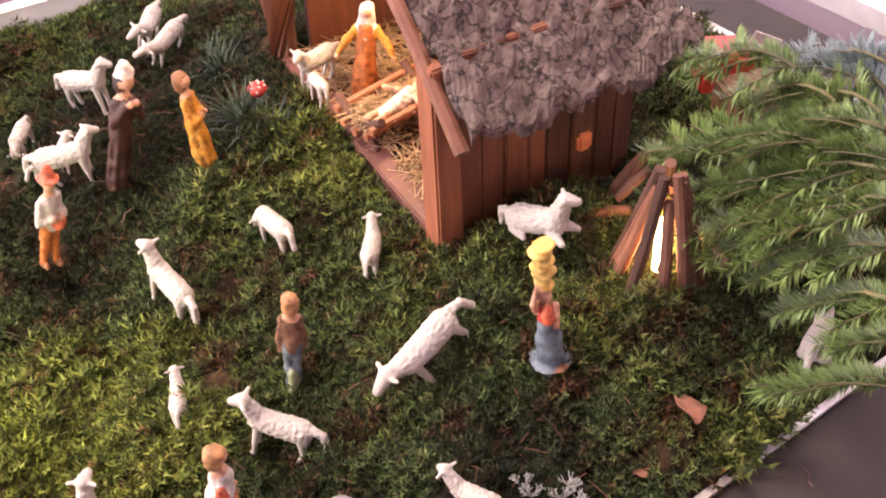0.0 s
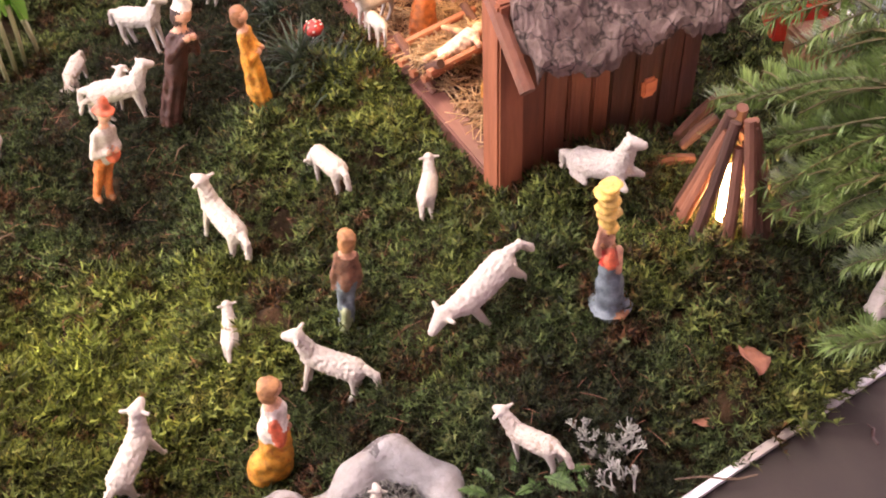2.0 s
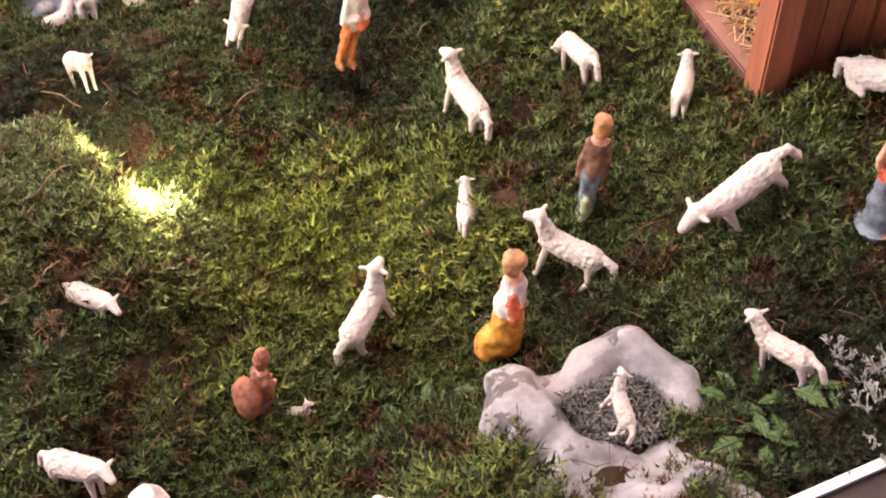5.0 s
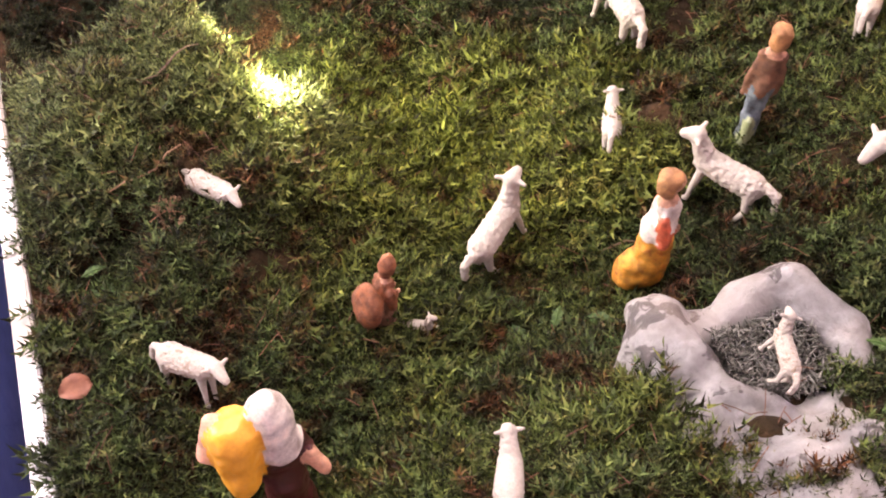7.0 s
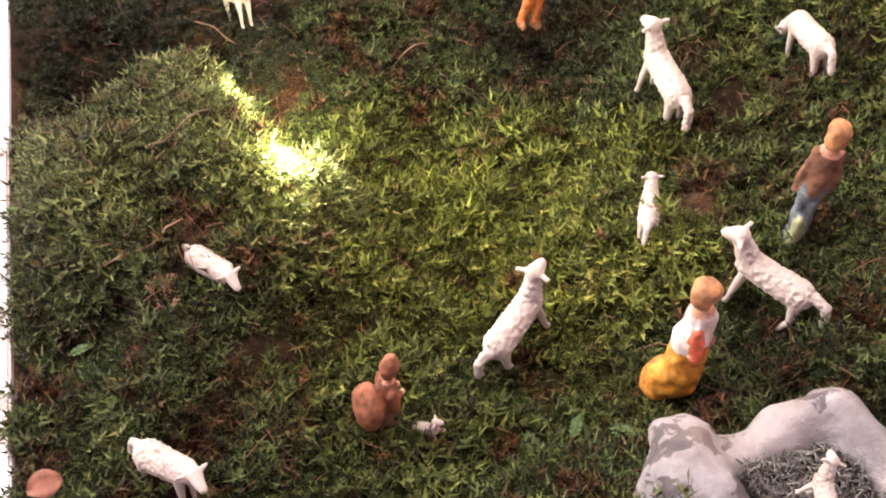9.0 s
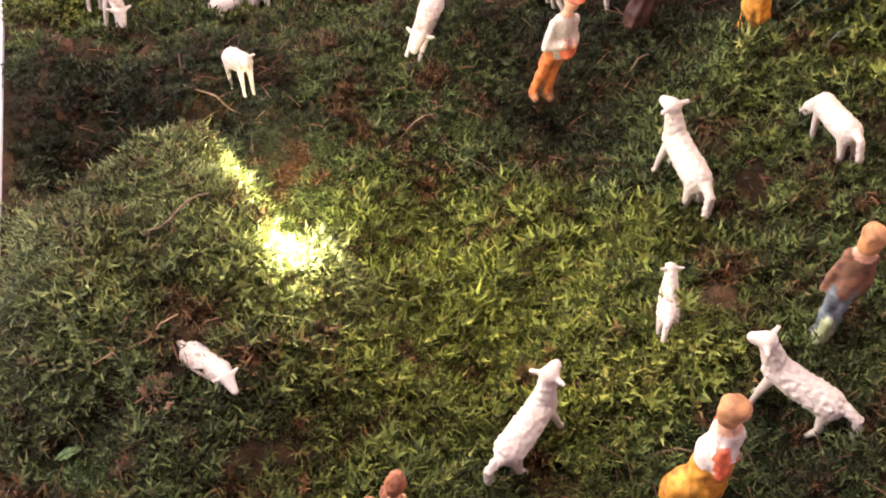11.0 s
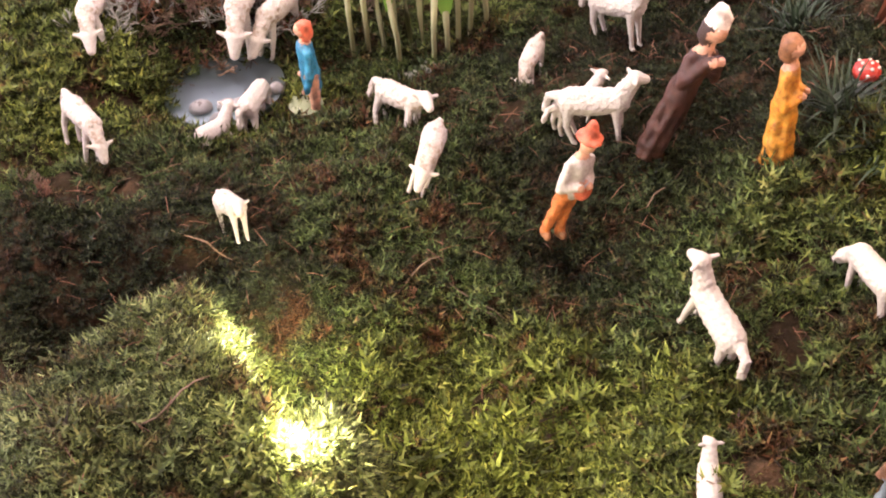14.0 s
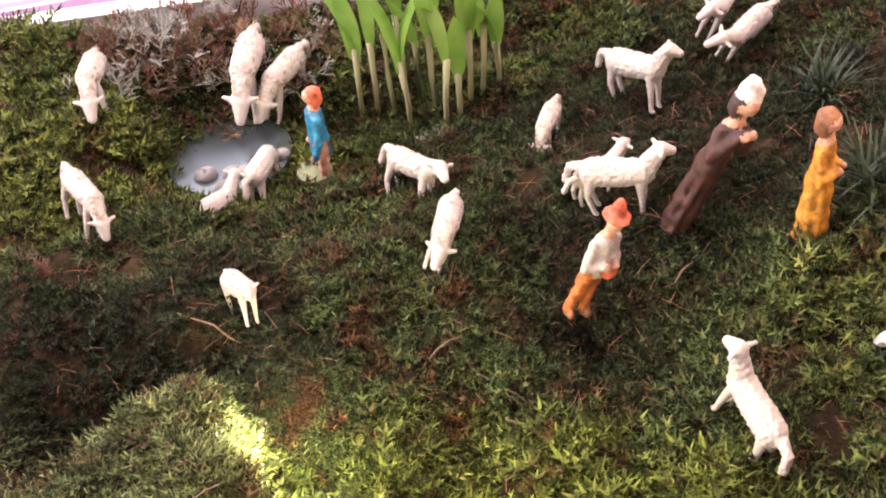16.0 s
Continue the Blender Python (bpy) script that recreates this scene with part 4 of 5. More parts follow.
# ---- mushroom, stones, pond ----
TOADSTOOL = (0.2922, 0.5564, 0.0664)
STONE_SIZE = 0.069
STONE = (0.1380, 0.2355, 0.0250, 0.0, 0.0, 0.0)
STONE_LOBES = [((-0.25, 0.66, 0.14), 0.16, (-0.27, 0.25, 0.20), 0.19), ((-0.35, 0.50, 0.08), 0.16, (-0.60, 0.08, 0.0), 0.18), ((-0.15, 0.50, 0.06), 0.14, (0.20, 0.52, 0.04), 0.13), ((0.24, 0.55, 0.12), 0.15, (0.50, 0.56, 0.18), 0.17), ((0.50, 0.56, 0.18), 0.16, (0.68, 0.25, 0.12), 0.14), ((0.68, 0.25, 0.12), 0.14, (0.63, -0.10, 0.05), 0.15), ((0.62, -0.10, 0.04), 0.16, (0.22, -0.28, 0.08), 0.18), ((0.22, -0.28, 0.08), 0.17, (-0.13, 0.0, 0.17), 0.17), ((-0.16, 0.04, 0.20), 0.15, (-0.24, 0.52, 0.13), 0.14), ((-0.20, 0.0, 0.17), 0.17, (-0.62, -0.38, 0.0), 0.17), ((-0.08, -0.12, 0.15), 0.14, (-0.16, -0.62, 0.02), 0.17), ((-0.60, -0.35, -0.04), 0.20, (0.40, -0.50, -0.02), 0.20), ((0.10, 0.20, -0.16), 0.28, (0.35, 0.14, -0.16), 0.28), ((-0.62, -0.36, 0.02), 0.19, (-0.74, -0.68, 0.02), 0.20), ((-0.18, -0.40, 0.12), 0.18, (-0.20, -0.66, 0.10), 0.26), ((0.40, -0.45, 0.06), 0.20, (0.46, -0.66, 0.04), 0.24), ((-0.50, -0.62, 0.02), 0.24, (0.40, -0.64, 0.04), 0.26), ((0.02, -0.30, 0.02), 0.22, (0.10, -0.56, 0.06), 0.26), ((-0.16, -0.34, 0.20), 0.17, (0.38, -0.40, 0.19), 0.18), ((-0.12, -0.20, 0.18), 0.15, (0.26, -0.30, 0.13), 0.14), ((-0.48, -0.05, 0.16), 0.16, (-0.24, -0.44, 0.24), 0.18), ((-0.28, -0.50, 0.26), 0.19, (0.42, -0.55, 0.26), 0.20), ((-0.26, -0.75, 0.24), 0.22, (0.44, -0.76, 0.24), 0.22)]
STONE_HOLE = (0.1565, 0.2472, 0.0290, 0.0, 0.0, 0.0)
SMALL_STONE = (0.4287, 0.2089, 0.0205, 0.0, 0.0, 20.0)
POND = (-0.0155, 0.7290, 0.0075, 0.0, 0.0, 0.0)
POND_R = 0.0365
BLUE_DISC = (0.0301, 0.6995, 0.0085, 6.0, 0.0, 0.0)
FIRE = (0.3737, 0.2784, 0.0740, 0.0, 0.0, 0.0)
FIRE_SIZE = (0.0620, 0.024)
FIRE_LOGS = [((0.4195, 0.3274, 0.1054), (0.3915, 0.3354, 0.0773)), ((0.3657, 0.3276, 0.08), (0.3885, 0.3151, 0.0814)), ((0.4013, 0.316, 0.102), (0.386, 0.3228, 0.0855)), ((0.3812, 0.2424, 0.0989), (0.3963, 0.2794, 0.0922))]
MOUND_BULB = (-0.0150, 0.4600, 0.0240, 0, 0, 0)
MOUND_LIGHT_OFF = (0.0165, -0.0260, 0.0420)
EDGE_FILL = (-0.0135, 0.498, 0.049)
RED_BOX = (0.4717, 0.3355, 0.1286, 0, 0, -35)
BROWN_BOX = (0.4683, 0.3120, 0.1208, 0, 0, -20)
CARDS = [((0.4988, 0.3312, 0.1315), -30), ((0.4949, 0.2965, 0.1326), 10)]
BRANCHES = [((0.4111, 0.2118, 0.1497), (0.3844, 0.298, 0.1241), 0), ((0.4192, 0.2273, 0.1614), (0.3941, 0.31, 0.1399), 0), ((0.4347, 0.2653, 0.1756), (0.4269, 0.33, 0.1718), 0), ((0.4081, 0.1967, 0.1453), (0.3855, 0.2772, 0.1117), 0), ((0.4007, 0.1975, 0.1375), (0.3843, 0.2632, 0.108), 0), ((0.3984, 0.1763, 0.1474), (0.3921, 0.234, 0.1114), 0), ((0.4139, 0.1936, 0.1673), (0.4066, 0.2671, 0.142), 0), ((0.4273, 0.2055, 0.1746), (0.426, 0.2789, 0.1575), 0), ((0.3848, 0.1624, 0.1341), (0.3887, 0.214, 0.1084), 0), ((0.3501, 0.1346, 0.1331), (0.3442, 0.1855, 0.1073), 0), ((0.4539, 0.2227, 0.1681), (0.474, 0.2915, 0.1776), 1), ((0.4599, 0.228, 0.1808), (0.4827, 0.2741, 0.1743), 1), ((0.4413, 0.2116, 0.1616), (0.4595, 0.2607, 0.1678), 1), ((0.4023, 0.1843, 0.1643), (0.4024, 0.227, 0.1413), 0), ((0.4417, 0.2232, 0.1701), (0.4467, 0.2799, 0.1668), 0), ((0.4081, 0.2234, 0.1455), (0.3919, 0.2478, 0.1125), 0), ((0.44, 0.2447, 0.1655), (0.4404, 0.301, 0.1592), 0), ((0.4157, 0.196, 0.1709), (0.4212, 0.2475, 0.1614), 0), ((0.3718, 0.1494, 0.1305), (0.3779, 0.1777, 0.1193), 0)]
SEEDLINGS = [(0.0928, 0.7276, 0.0776, -0.003), (0.0754, 0.7429, 0.0823, 0.0037), (0.1124, 0.719, 0.085, -0.004), (0.1028, 0.739, 0.0677, 0.0012), (0.1225, 0.7252, 0.0532, 0.0025), (0.1385, 0.7364, 0.0789, 0.0039), (0.1513, 0.738, 0.055, -0.0032), (0.0663, 0.7442, 0.0798, -0.0031), (0.0868, 0.7426, 0.085, 0.0022), (0.1083, 0.7305, 0.085, -0.0012), (0.1307, 0.7339, 0.0819, 0.0023), (0.0954, 0.7496, 0.0792, -0.0022)]
FERNS = [(0.2072, 0.2248, 7.0), (0.2102, 0.2078, 7.0), (0.1962, 0.2022, 7.0), (0.2113, 0.2128, 5.0), (0.2268, 0.212, 4.0), (0.214, 0.279, 2.0), (0.0639, 0.3062, 4.0), (0.0967, 0.2966, 4.0), (-0.1035, 0.3593, 4.0), (0.0918, 0.3171, 2.0)]
TUFTS = [(0.2972, 0.6254), (0.2927, 0.5118), (0.2754, 0.5457), (0.2835, 0.5191)]
LICHENS = [(0.2434, 0.2115, 0.014), (0.2565, 0.2113, 0.014), (0.244, 0.2248, 0.012), (0.2407, 0.1957, 0.014), (0.2412, 0.1806, 0.012), (0.0955, 0.7067, 0.012), (0.1097, 0.7078, 0.012), (-0.0558, 0.8032, 0.026), (-0.0312, 0.7887, 0.022), (-0.0723, 0.8248, 0.024), (0.0128, 0.7824, 0.02), (-0.0384, 0.8191, 0.026), (-0.01, 0.8114, 0.026), (0.0477, 0.8011, 0.024), (-0.0853, 0.825, 0.02), (-0.0234, 0.5328, 0.01), (-0.0186, 0.5192, 0.01)]
SHRUB_BED = ((-0.085, 0.800), (0.065, 0.785))
HEATHER = [(-0.046, 0.7793, 0.024), (-0.025, 0.783, 0.026), (-0.006, 0.7968, 0.028), (-0.0282, 0.8074, 0.026), (0.0232, 0.7999, 0.028), (0.0487, 0.8062, 0.026), (-0.0557, 0.824, 0.024), (-0.0165, 0.7646, 0.022), (0.0642, 0.7974, 0.026), (0.0042, 0.8146, 0.028), (0.0733, 0.7734, 0.022), (-0.0399, 0.7896, 0.026), (0.0514, 0.7865, 0.024), (-0.0627, 0.7923, 0.02), (-0.1165, 0.6346, 0.016), (-0.108, 0.6204, 0.014), (0.0628, 0.5289, 0.012), (0.0573, 0.5315, 0.012), (-0.0573, 0.3765, 0.012)]
LEAVES = [(0.3217, 0.2073, 70.0, 0.75), (-0.0983, 0.3051, 20.0, 0.5), (0.2891, 0.1997, 120.0, 0.4)]
TWIGS = [(0.2767, 0.1787, 2.6, 0.035), (0.0636, 0.5408, 0.4, 0.03), (0.0894, 0.5243, 2.4, 0.03), (0.1271, 0.3426, 2.7, 0.03), (0.0899, 0.5115, 2.3, 0.035), (-0.0605, 0.3988, 0.3, 0.035), (-0.0414, 0.4553, 0.5, 0.03), (0.127, 0.3557, 2.6, 0.03), (-0.0332, 0.5737, 2.6, 0.03), (0.0882, 0.523, 2.4, 0.03), (0.1923, 0.5496, 0.6, 0.03)]
# Positive weights: fresh moss. Negative: darker moss, mostly shade of hollows painted in.
FRESH_AND_SHADE = [(0.265, 0.61, 0.035, -2.2), (0.31, 0.60, 0.035, -2.0), (0.2, 0.66, 0.045, -1.2), (0.27, 0.67, 0.05, -1.6), (0.13, 0.69, 0.04, -0.8), (-0.08, 0.568, 0.030, -2.2), (-0.032, 0.572, 0.026, -2.0), (-0.125, 0.560, 0.034, -2.0), (0.013, 0.552, 0.024, -1.8), (-0.117, 0.582, 0.037, -0.6), (0.14, 0.532, 0.022, -1.6), (0.022, 0.453, 0.009, -3.0), (0.003, 0.485, 0.011, -2.5), (0.171, 0.31, 0.028, -1.4), (-0.083, 0.311, 0.037, -0.9), (0.247, 0.225, 0.028, -0.8), (0.16, 0.584, 0.037, -1.2), (0.221, 0.581, 0.037, -1.4), (0.026, 0.422, 0.046, 1.0), (0.093, 0.45, 0.046, 0.7), (0.165, 0.483, 0.055, 0.3), (-0.069, 0.38, 0.046, -0.5), (0.118, 0.526, 0.037, -1.0), (0.124, 0.39, 0.046, 0.4), (-0.008, 0.459, 0.028, 1.2), (0.236, 0.237, 0.037, -1.4), (0.221, 0.188, 0.037, -1.4), (0.287, 0.489, 0.046, 0.7), (0.141, 0.51, 0.046, 0.6), (0.066, 0.424, 0.046, 0.9), (-0.015, 0.711, 0.028, 0.7), (-0.116, 0.811, 0.037, 0.7), (-0.115, 0.694, 0.037, 0.6), (0.223, 0.531, 0.055, 0.1), (0.15, 0.499, 0.046, -0.5), (0.228, 0.482, 0.046, -0.6), (0.06, 0.606, 0.046, -0.8)]
MOSS_N = 155000

mushroom = holder("toadstool", pose(*TOADSTOOL, 8, -6, 0) @ Matrix.Scale(0.78, 4), "small red toadstool with white spots", "toadstool")
bm = bmesh.new()
tube(bm, [(0, 0, -0.006), (0, 0, 0.006), (0, 0, 0.013)], [0.003, 0.0026, 0.003], 10)
part("stalk", bm, CREAM, mushroom, smooth=True)
bm = bmesh.new()
for v in ball(bm, (0, 0, 0.012), (0.0085, 0.0085, 0.006), 3):
    v.co.z = max(v.co.z, 0.0105)
cap = part("cap", bm, RED, mushroom, "glossy red cap", smooth=True)
for k in range(9):
    a, b = k * 2.4, 0.3 + 0.11 * k
    bm = bmesh.new()
    ball(bm, (0.0085 * math.sin(b) * math.cos(a), 0.0085 * math.sin(b) * math.sin(a), 0.012 + 0.006 * math.cos(b)), 0.0013, 1)
    part("spot", bm, CREAM, cap)

m, nn, ll, p = material("pale_stone", 0.55)
vv = coords(nn, ll)
c = ramp(nn, ll, noise_tex(nn, ll, vv, 26, 6, 0.65), [(0.36, (0.13, 0.118, 0.115)), (0.5, (0.25, 0.24, 0.235)), (0.66, (0.44, 0.43, 0.42))])
c = mixed(nn, ll, ramp(nn, ll, noise_tex(nn, ll, mixed(nn, ll, 0.05, vv, noise_color(nn, ll, vv, 60.0), "ADD"), 34, 5, 0.6), [(0.545, (0, 0, 0)), (0.575, (0.85, 0.85, 0.85))]), c, (0.045, 0.036, 0.036))
c = mixed(nn, ll, ramp(nn, ll, noise_tex(nn, ll, vv, 24, 4, 0.6), [(0.48, (0, 0, 0)), (0.62, (0.45, 0.45, 0.45))]), c, (0.19, 0.145, 0.12))
ll.new(c, p.inputs["Base Color"])
bump(nn, ll, p, noise_tex(nn, ll, vv, 70, 8, 0.7), 0.9, 0.004)
PALE_STONE = m


def stone_mesh(name, blobs, voxel, rough, seed, scale=14.0):
    me = sculpt(name, blobs, [PALE_STONE], voxel, rough, scale, (0,))
    return me


HOLLOW_LITTER = leafy("grey_litter", [(0.3, (0.07, 0.065, 0.055)), (0.7, (0.26, 0.25, 0.22))], 160, 0.6, 0.1, 0.9)
# A pale stone with a hollow: lobes grown together round the hole.
K = STONE_SIZE
STONE_BLOBS = [(tuple(K * v for v in a), K * ra, tuple(K * v for v in b), K * rb, 0) for a, ra, b, rb in STONE_LOBES]
big = new("hollow_stone", stone_mesh("hollow_stone", STONE_BLOBS, 0.0018, 0.0042, 1, 38.0))
big.matrix_world = pose(*STONE)
tagged(big, "large pale grey stone with a hollow, stained brown", "stone")
litter = new("lichen", sticks_mesh("lichen", 1800, (-K * 0.28, K * 0.26, -K * 0.25, K * 0.25, K * 0.08, K * 0.18), (0.002, 0.006), 0.00032, HOLLOW_LITTER, 21, 0.7))
litter.matrix_world = pose(*STONE_HOLE)
tagged(litter, "grey dry lichen filling the stone's hollow", "lichen", kind="stuff")
small = new("stone", stone_mesh("stone", [((-0.012, 0, 0.008), 0.014, (0.006, 0.004, 0.012), 0.013, 0), ((0.010, -0.006, 0.004), 0.011, (0.014, 0.004, 0.016), 0.008, 0)], 0.0016, 0.002, 4, 90.0))
small.matrix_world = pose(*SMALL_STONE)
tagged(small, "pale knobbly stone under the spruce branches", "stone")

pond = holder("pond", pose(*POND), "small round mirror as a pond, with pale pebbles", "pond")
m, nn, ll, p = material("pond_mirror", 0.34, 1.0)
p.inputs["Base Color"].default_value = (0.24, 0.30, 0.31, 1)
bm = bmesh.new()
bmesh.ops.create_circle(bm, cap_ends=True, segments=64, radius=POND_R)
ext = bmesh.ops.extrude_face_region(bm, geom=list(bm.faces))
for v in (g for g in ext["geom"] if isinstance(g, bmesh.types.BMVert)):
    v.co.z += 0.003
bmesh.ops.recalc_face_normals(bm, faces=bm.faces)
part("mirror", bm, m, pond, "round mirror glass")
for k, (a, d, r) in enumerate([(-1.2, 0.62, 0.16), (-1.55, 0.55, 0.18), (-2.3, 0.62, 0.2), (-1.0, 0.86, 0.17), (-1.7, 0.88, 0.2), (-0.4, 0.9, 0.14)]):
    bm = bmesh.new()
    ball(bm, (math.cos(a) * d * POND_R, math.sin(a) * d * POND_R, 0.004), (r * POND_R, r * POND_R * 0.8, 0.005), 2)
    part("pebble", bm, PALE_STONE, pond, smooth=True)

disc = bmesh.new()
bmesh.ops.create_cone(disc, cap_ends=True, segments=40, radius1=0.0105, radius2=0.0100, depth=0.003)
thing("stand_disc", disc, STRAW_HAT, "round grey-green disc under the boy in blue", "stand", m=pose(*BLUE_DISC))

# ---- fire of sticks with a light in it ----
fire = holder("campfire", pose(*FIRE), "tepee of thin brown sticks over a glowing lamp", "campfire")
FH, FR = FIRE_SIZE
for k in range(13):
    a = k * math.tau / 13 + 0.2 * math.sin(k * 5)
    bm = bmesh.new()
    top = Vector((0.22 * math.cos(a) * FR, 0.22 * math.sin(a) * FR, FH * (0.92 + 0.13 * math.sin(k * 3.7))))
    foot = Vector((math.cos(a) * FR, math.sin(a) * FR, -0.006))
    tube(bm, [foot, foot.lerp(top, 0.5) + Vector((0.001, 0, 0)), top], [0.0033, 0.0031, 0.0028], 9)
    part("stick", bm, STICK, fire)
for a, b in FIRE_LOGS:
    bm = bmesh.new()
    tube(bm, [a, tuple((Vector(a) + Vector(b)) / 2 + Vector((0, 0, 0.0015))), b], [0.0030, 0.0034, 0.0026], 9)
    thing("log", bm, STICK, "dark brown stick leaning behind the fire", "stick", "sticks by the fire")
bm = bmesh.new()
tube(bm, [(0, 0, 0.0), (0, 0, 0.02), (0, 0, 0.034)], [0.003, 0.0036, 0.002], 10)
part("bulb", bm, glowing("warm_bulb", (1.0, 0.62, 0.30), 60.0), fire, "small glowing bulb")
bulb_light("campfire_light", Vector(FIRE[:3]) + Vector((0, 0, FH * 0.45)), 0.42, (1.0, 0.55, 0.25), 0.012)
bulb_light("stable_light", M_ST @ Vector((0.05, 0.12, EAVE * 1.05)), 0.9, (1.0, 0.66, 0.38), 0.012)
# The bulb behind the mossy mound.
lamp = holder("garden_bulb", pose(*MOUND_BULB), "small glowing bulb hidden behind the mossy mound", "bulb")
bm = bmesh.new()
ball(bm, (0, 0, 0.001), (0.0035, 0.0035, 0.005), 2)
part("glass", bm, glowing("yellow_bulb", (1.0, 0.84, 0.50), 40.0), lamp, smooth=True)
bm = bmesh.new()
tube(bm, [(0, 0, -0.012), (0, 0, -0.003)], [0.003, 0.0032], 10)
part("socket", bm, WHITE_EDGE, lamp)
bulb_light("garden_bulb_light", Vector(MOUND_BULB[:3]) + Vector(MOUND_LIGHT_OFF), 0.85, (1.0, 0.88, 0.58), 0.006)

# Extra light with no bulb of its own, added to brighten the mound's edge.
bulb_light("edge_fill_light", EDGE_FILL, 0.5, (1.0, 0.88, 0.60), 0.005)
# Red box and pale card behind the branches.
bm = bmesh.new()
box(bm, -0.014, 0.014, -0.012, 0.012, -0.012, 0.012, 0.002)
thing("red_box", bm, RED, "small plain red box behind the stable", "box", m=pose(*RED_BOX))
bm = bmesh.new()
box(bm, -0.016, 0.016, -0.012, 0.012, -0.012, 0.010, 0.002)
thing("brown_box", bm, COAT, "reddish brown box half hidden by spruce twigs", "box", m=pose(*BROWN_BOX))
for place, turn in CARDS:
    bm = bmesh.new()
    box(bm, -0.009, 0.009, -0.0006, 0.0006, -0.007, 0.007, 0.0002)
    thing("card", bm, CREAM, "small pale card standing behind the spruce twigs", "card", m=pose(*place, 0, 25, turn))


# ---- plants ----
def frond(bm, pts, needle, step, spread, seed, droop=0.0, width=0.00042, twig=0.0007):
    """A spruce twig: a thin stem set all along with needles."""
    r = random.Random(seed)
    tube(bm, pts, [twig * (1 - 0.6 * i / len(pts)) for i in range(len(pts))], 5)
    for a, b in zip(pts, pts[1:]):
        a, b = Vector(a), Vector(b)
        d = (b - a).normalized()
        for k in range(max(int((b - a).length / step), 1)):
            o = a + d * (k * step)
            for s in range(6):
                g = r.uniform(0, math.tau)
                side = d.cross(Vector((math.cos(g), math.sin(g), 0.4))).normalized()
                tip = o + (d * r.uniform(0.35, 0.75) + side * spread + Vector((0, 0, 0.12))) .normalized() * needle * r.uniform(0.75, 1.1)
                w = (tip - o).cross(Vector((0.3, 0.2, 1))).normalized() * width
                mid = o.lerp(tip, 0.45) + Vector((0, 0, 0.0005))
                v = [bm.verts.new(q) for q in (o - w * 0.4, mid - w, tip, mid + w, o + w * 0.4)]
                f = bm.faces.new(v)
                f.material_index = 1


def branch(start, end, mats, seed, label, side_len=0.07, needle=0.013):
    """A flat spruce branch: a main stem with side twigs to both sides and theirs in turn."""
    r = random.Random(seed)
    a, b = Vector(start), Vector(end)
    d = b - a
    flat = (d.cross(Vector((0, 0, 1))).normalized() + Vector((0, 0, r.uniform(-0.7, 0.7)))).normalized()
    ob = holder("spruce_branch", Matrix.Translation(a), label, "spruce branch", "spruce branches")
    bm = bmesh.new()
    main = [tuple(d * t + Vector((0, 0, -0.02 * t * t + 0.004 * math.sin(t * 5)))) for t in np.linspace(0, 1, 8)]
    frond(bm, main, needle, 0.0012, 0.75, seed, twig=0.0012)
    part("stem", bm, [TWIG_BARK, mats], ob)
    n = max(int(d.length / 0.014), 4)
    for i in range(n):
        for s in (-1, 1):
            t = (i + 0.5 + 0.3 * s) / n
            L = side_len * (1.05 - t) * r.uniform(0.75, 1.15) + 0.012
            o = d * t + Vector((0, 0, -0.02 * t * t))
            way = (d.normalized() * 0.75 + flat * s * r.uniform(0.45, 1.1) + Vector((0, 0, r.uniform(-0.5, 0.35)))).normalized()
            pts = [tuple(o + way * L * k + Vector((0, 0, -0.25 * L * k * k))) for k in (0, 0.35, 0.7, 1)]
            bm = bmesh.new()
            frond(bm, pts, needle, 0.0013, 0.75, r.random())
            part("twig", bm, [TWIG_BARK, mats], ob)
            if L > 0.04:
                for q in (0.35, 0.6):
                    for s2 in (-1, 1):
                        o2 = o + way * L * q + Vector((0, 0, -0.25 * L * q * q))
                        w2 = (way + way.cross(Vector((0, 0, 1))) * s2 * 0.8).normalized()
                        l2 = L * 0.45 * (1.1 - q)
                        bm = bmesh.new()
                        frond(bm, [tuple(o2 + w2 * l2 * k + Vector((0, 0, -0.1 * l2 * k))) for k in (0, 0.5, 1)], needle * 0.9, 0.0018, 0.75, r.random())
                        part("twig", bm, [TWIG_BARK, mats], ob)
    return ob


for i, (a, b, grey) in enumerate(BRANCHES):
    branch(a, b, BLUE_NEEDLE if grey else NEEDLE, 40 + i, "grey-green spruce branch against the light" if grey else "fresh green spruce branch hanging over the fire", min(0.040, 0.30 * (Vector(b) - Vector(a)).length), 0.0092)


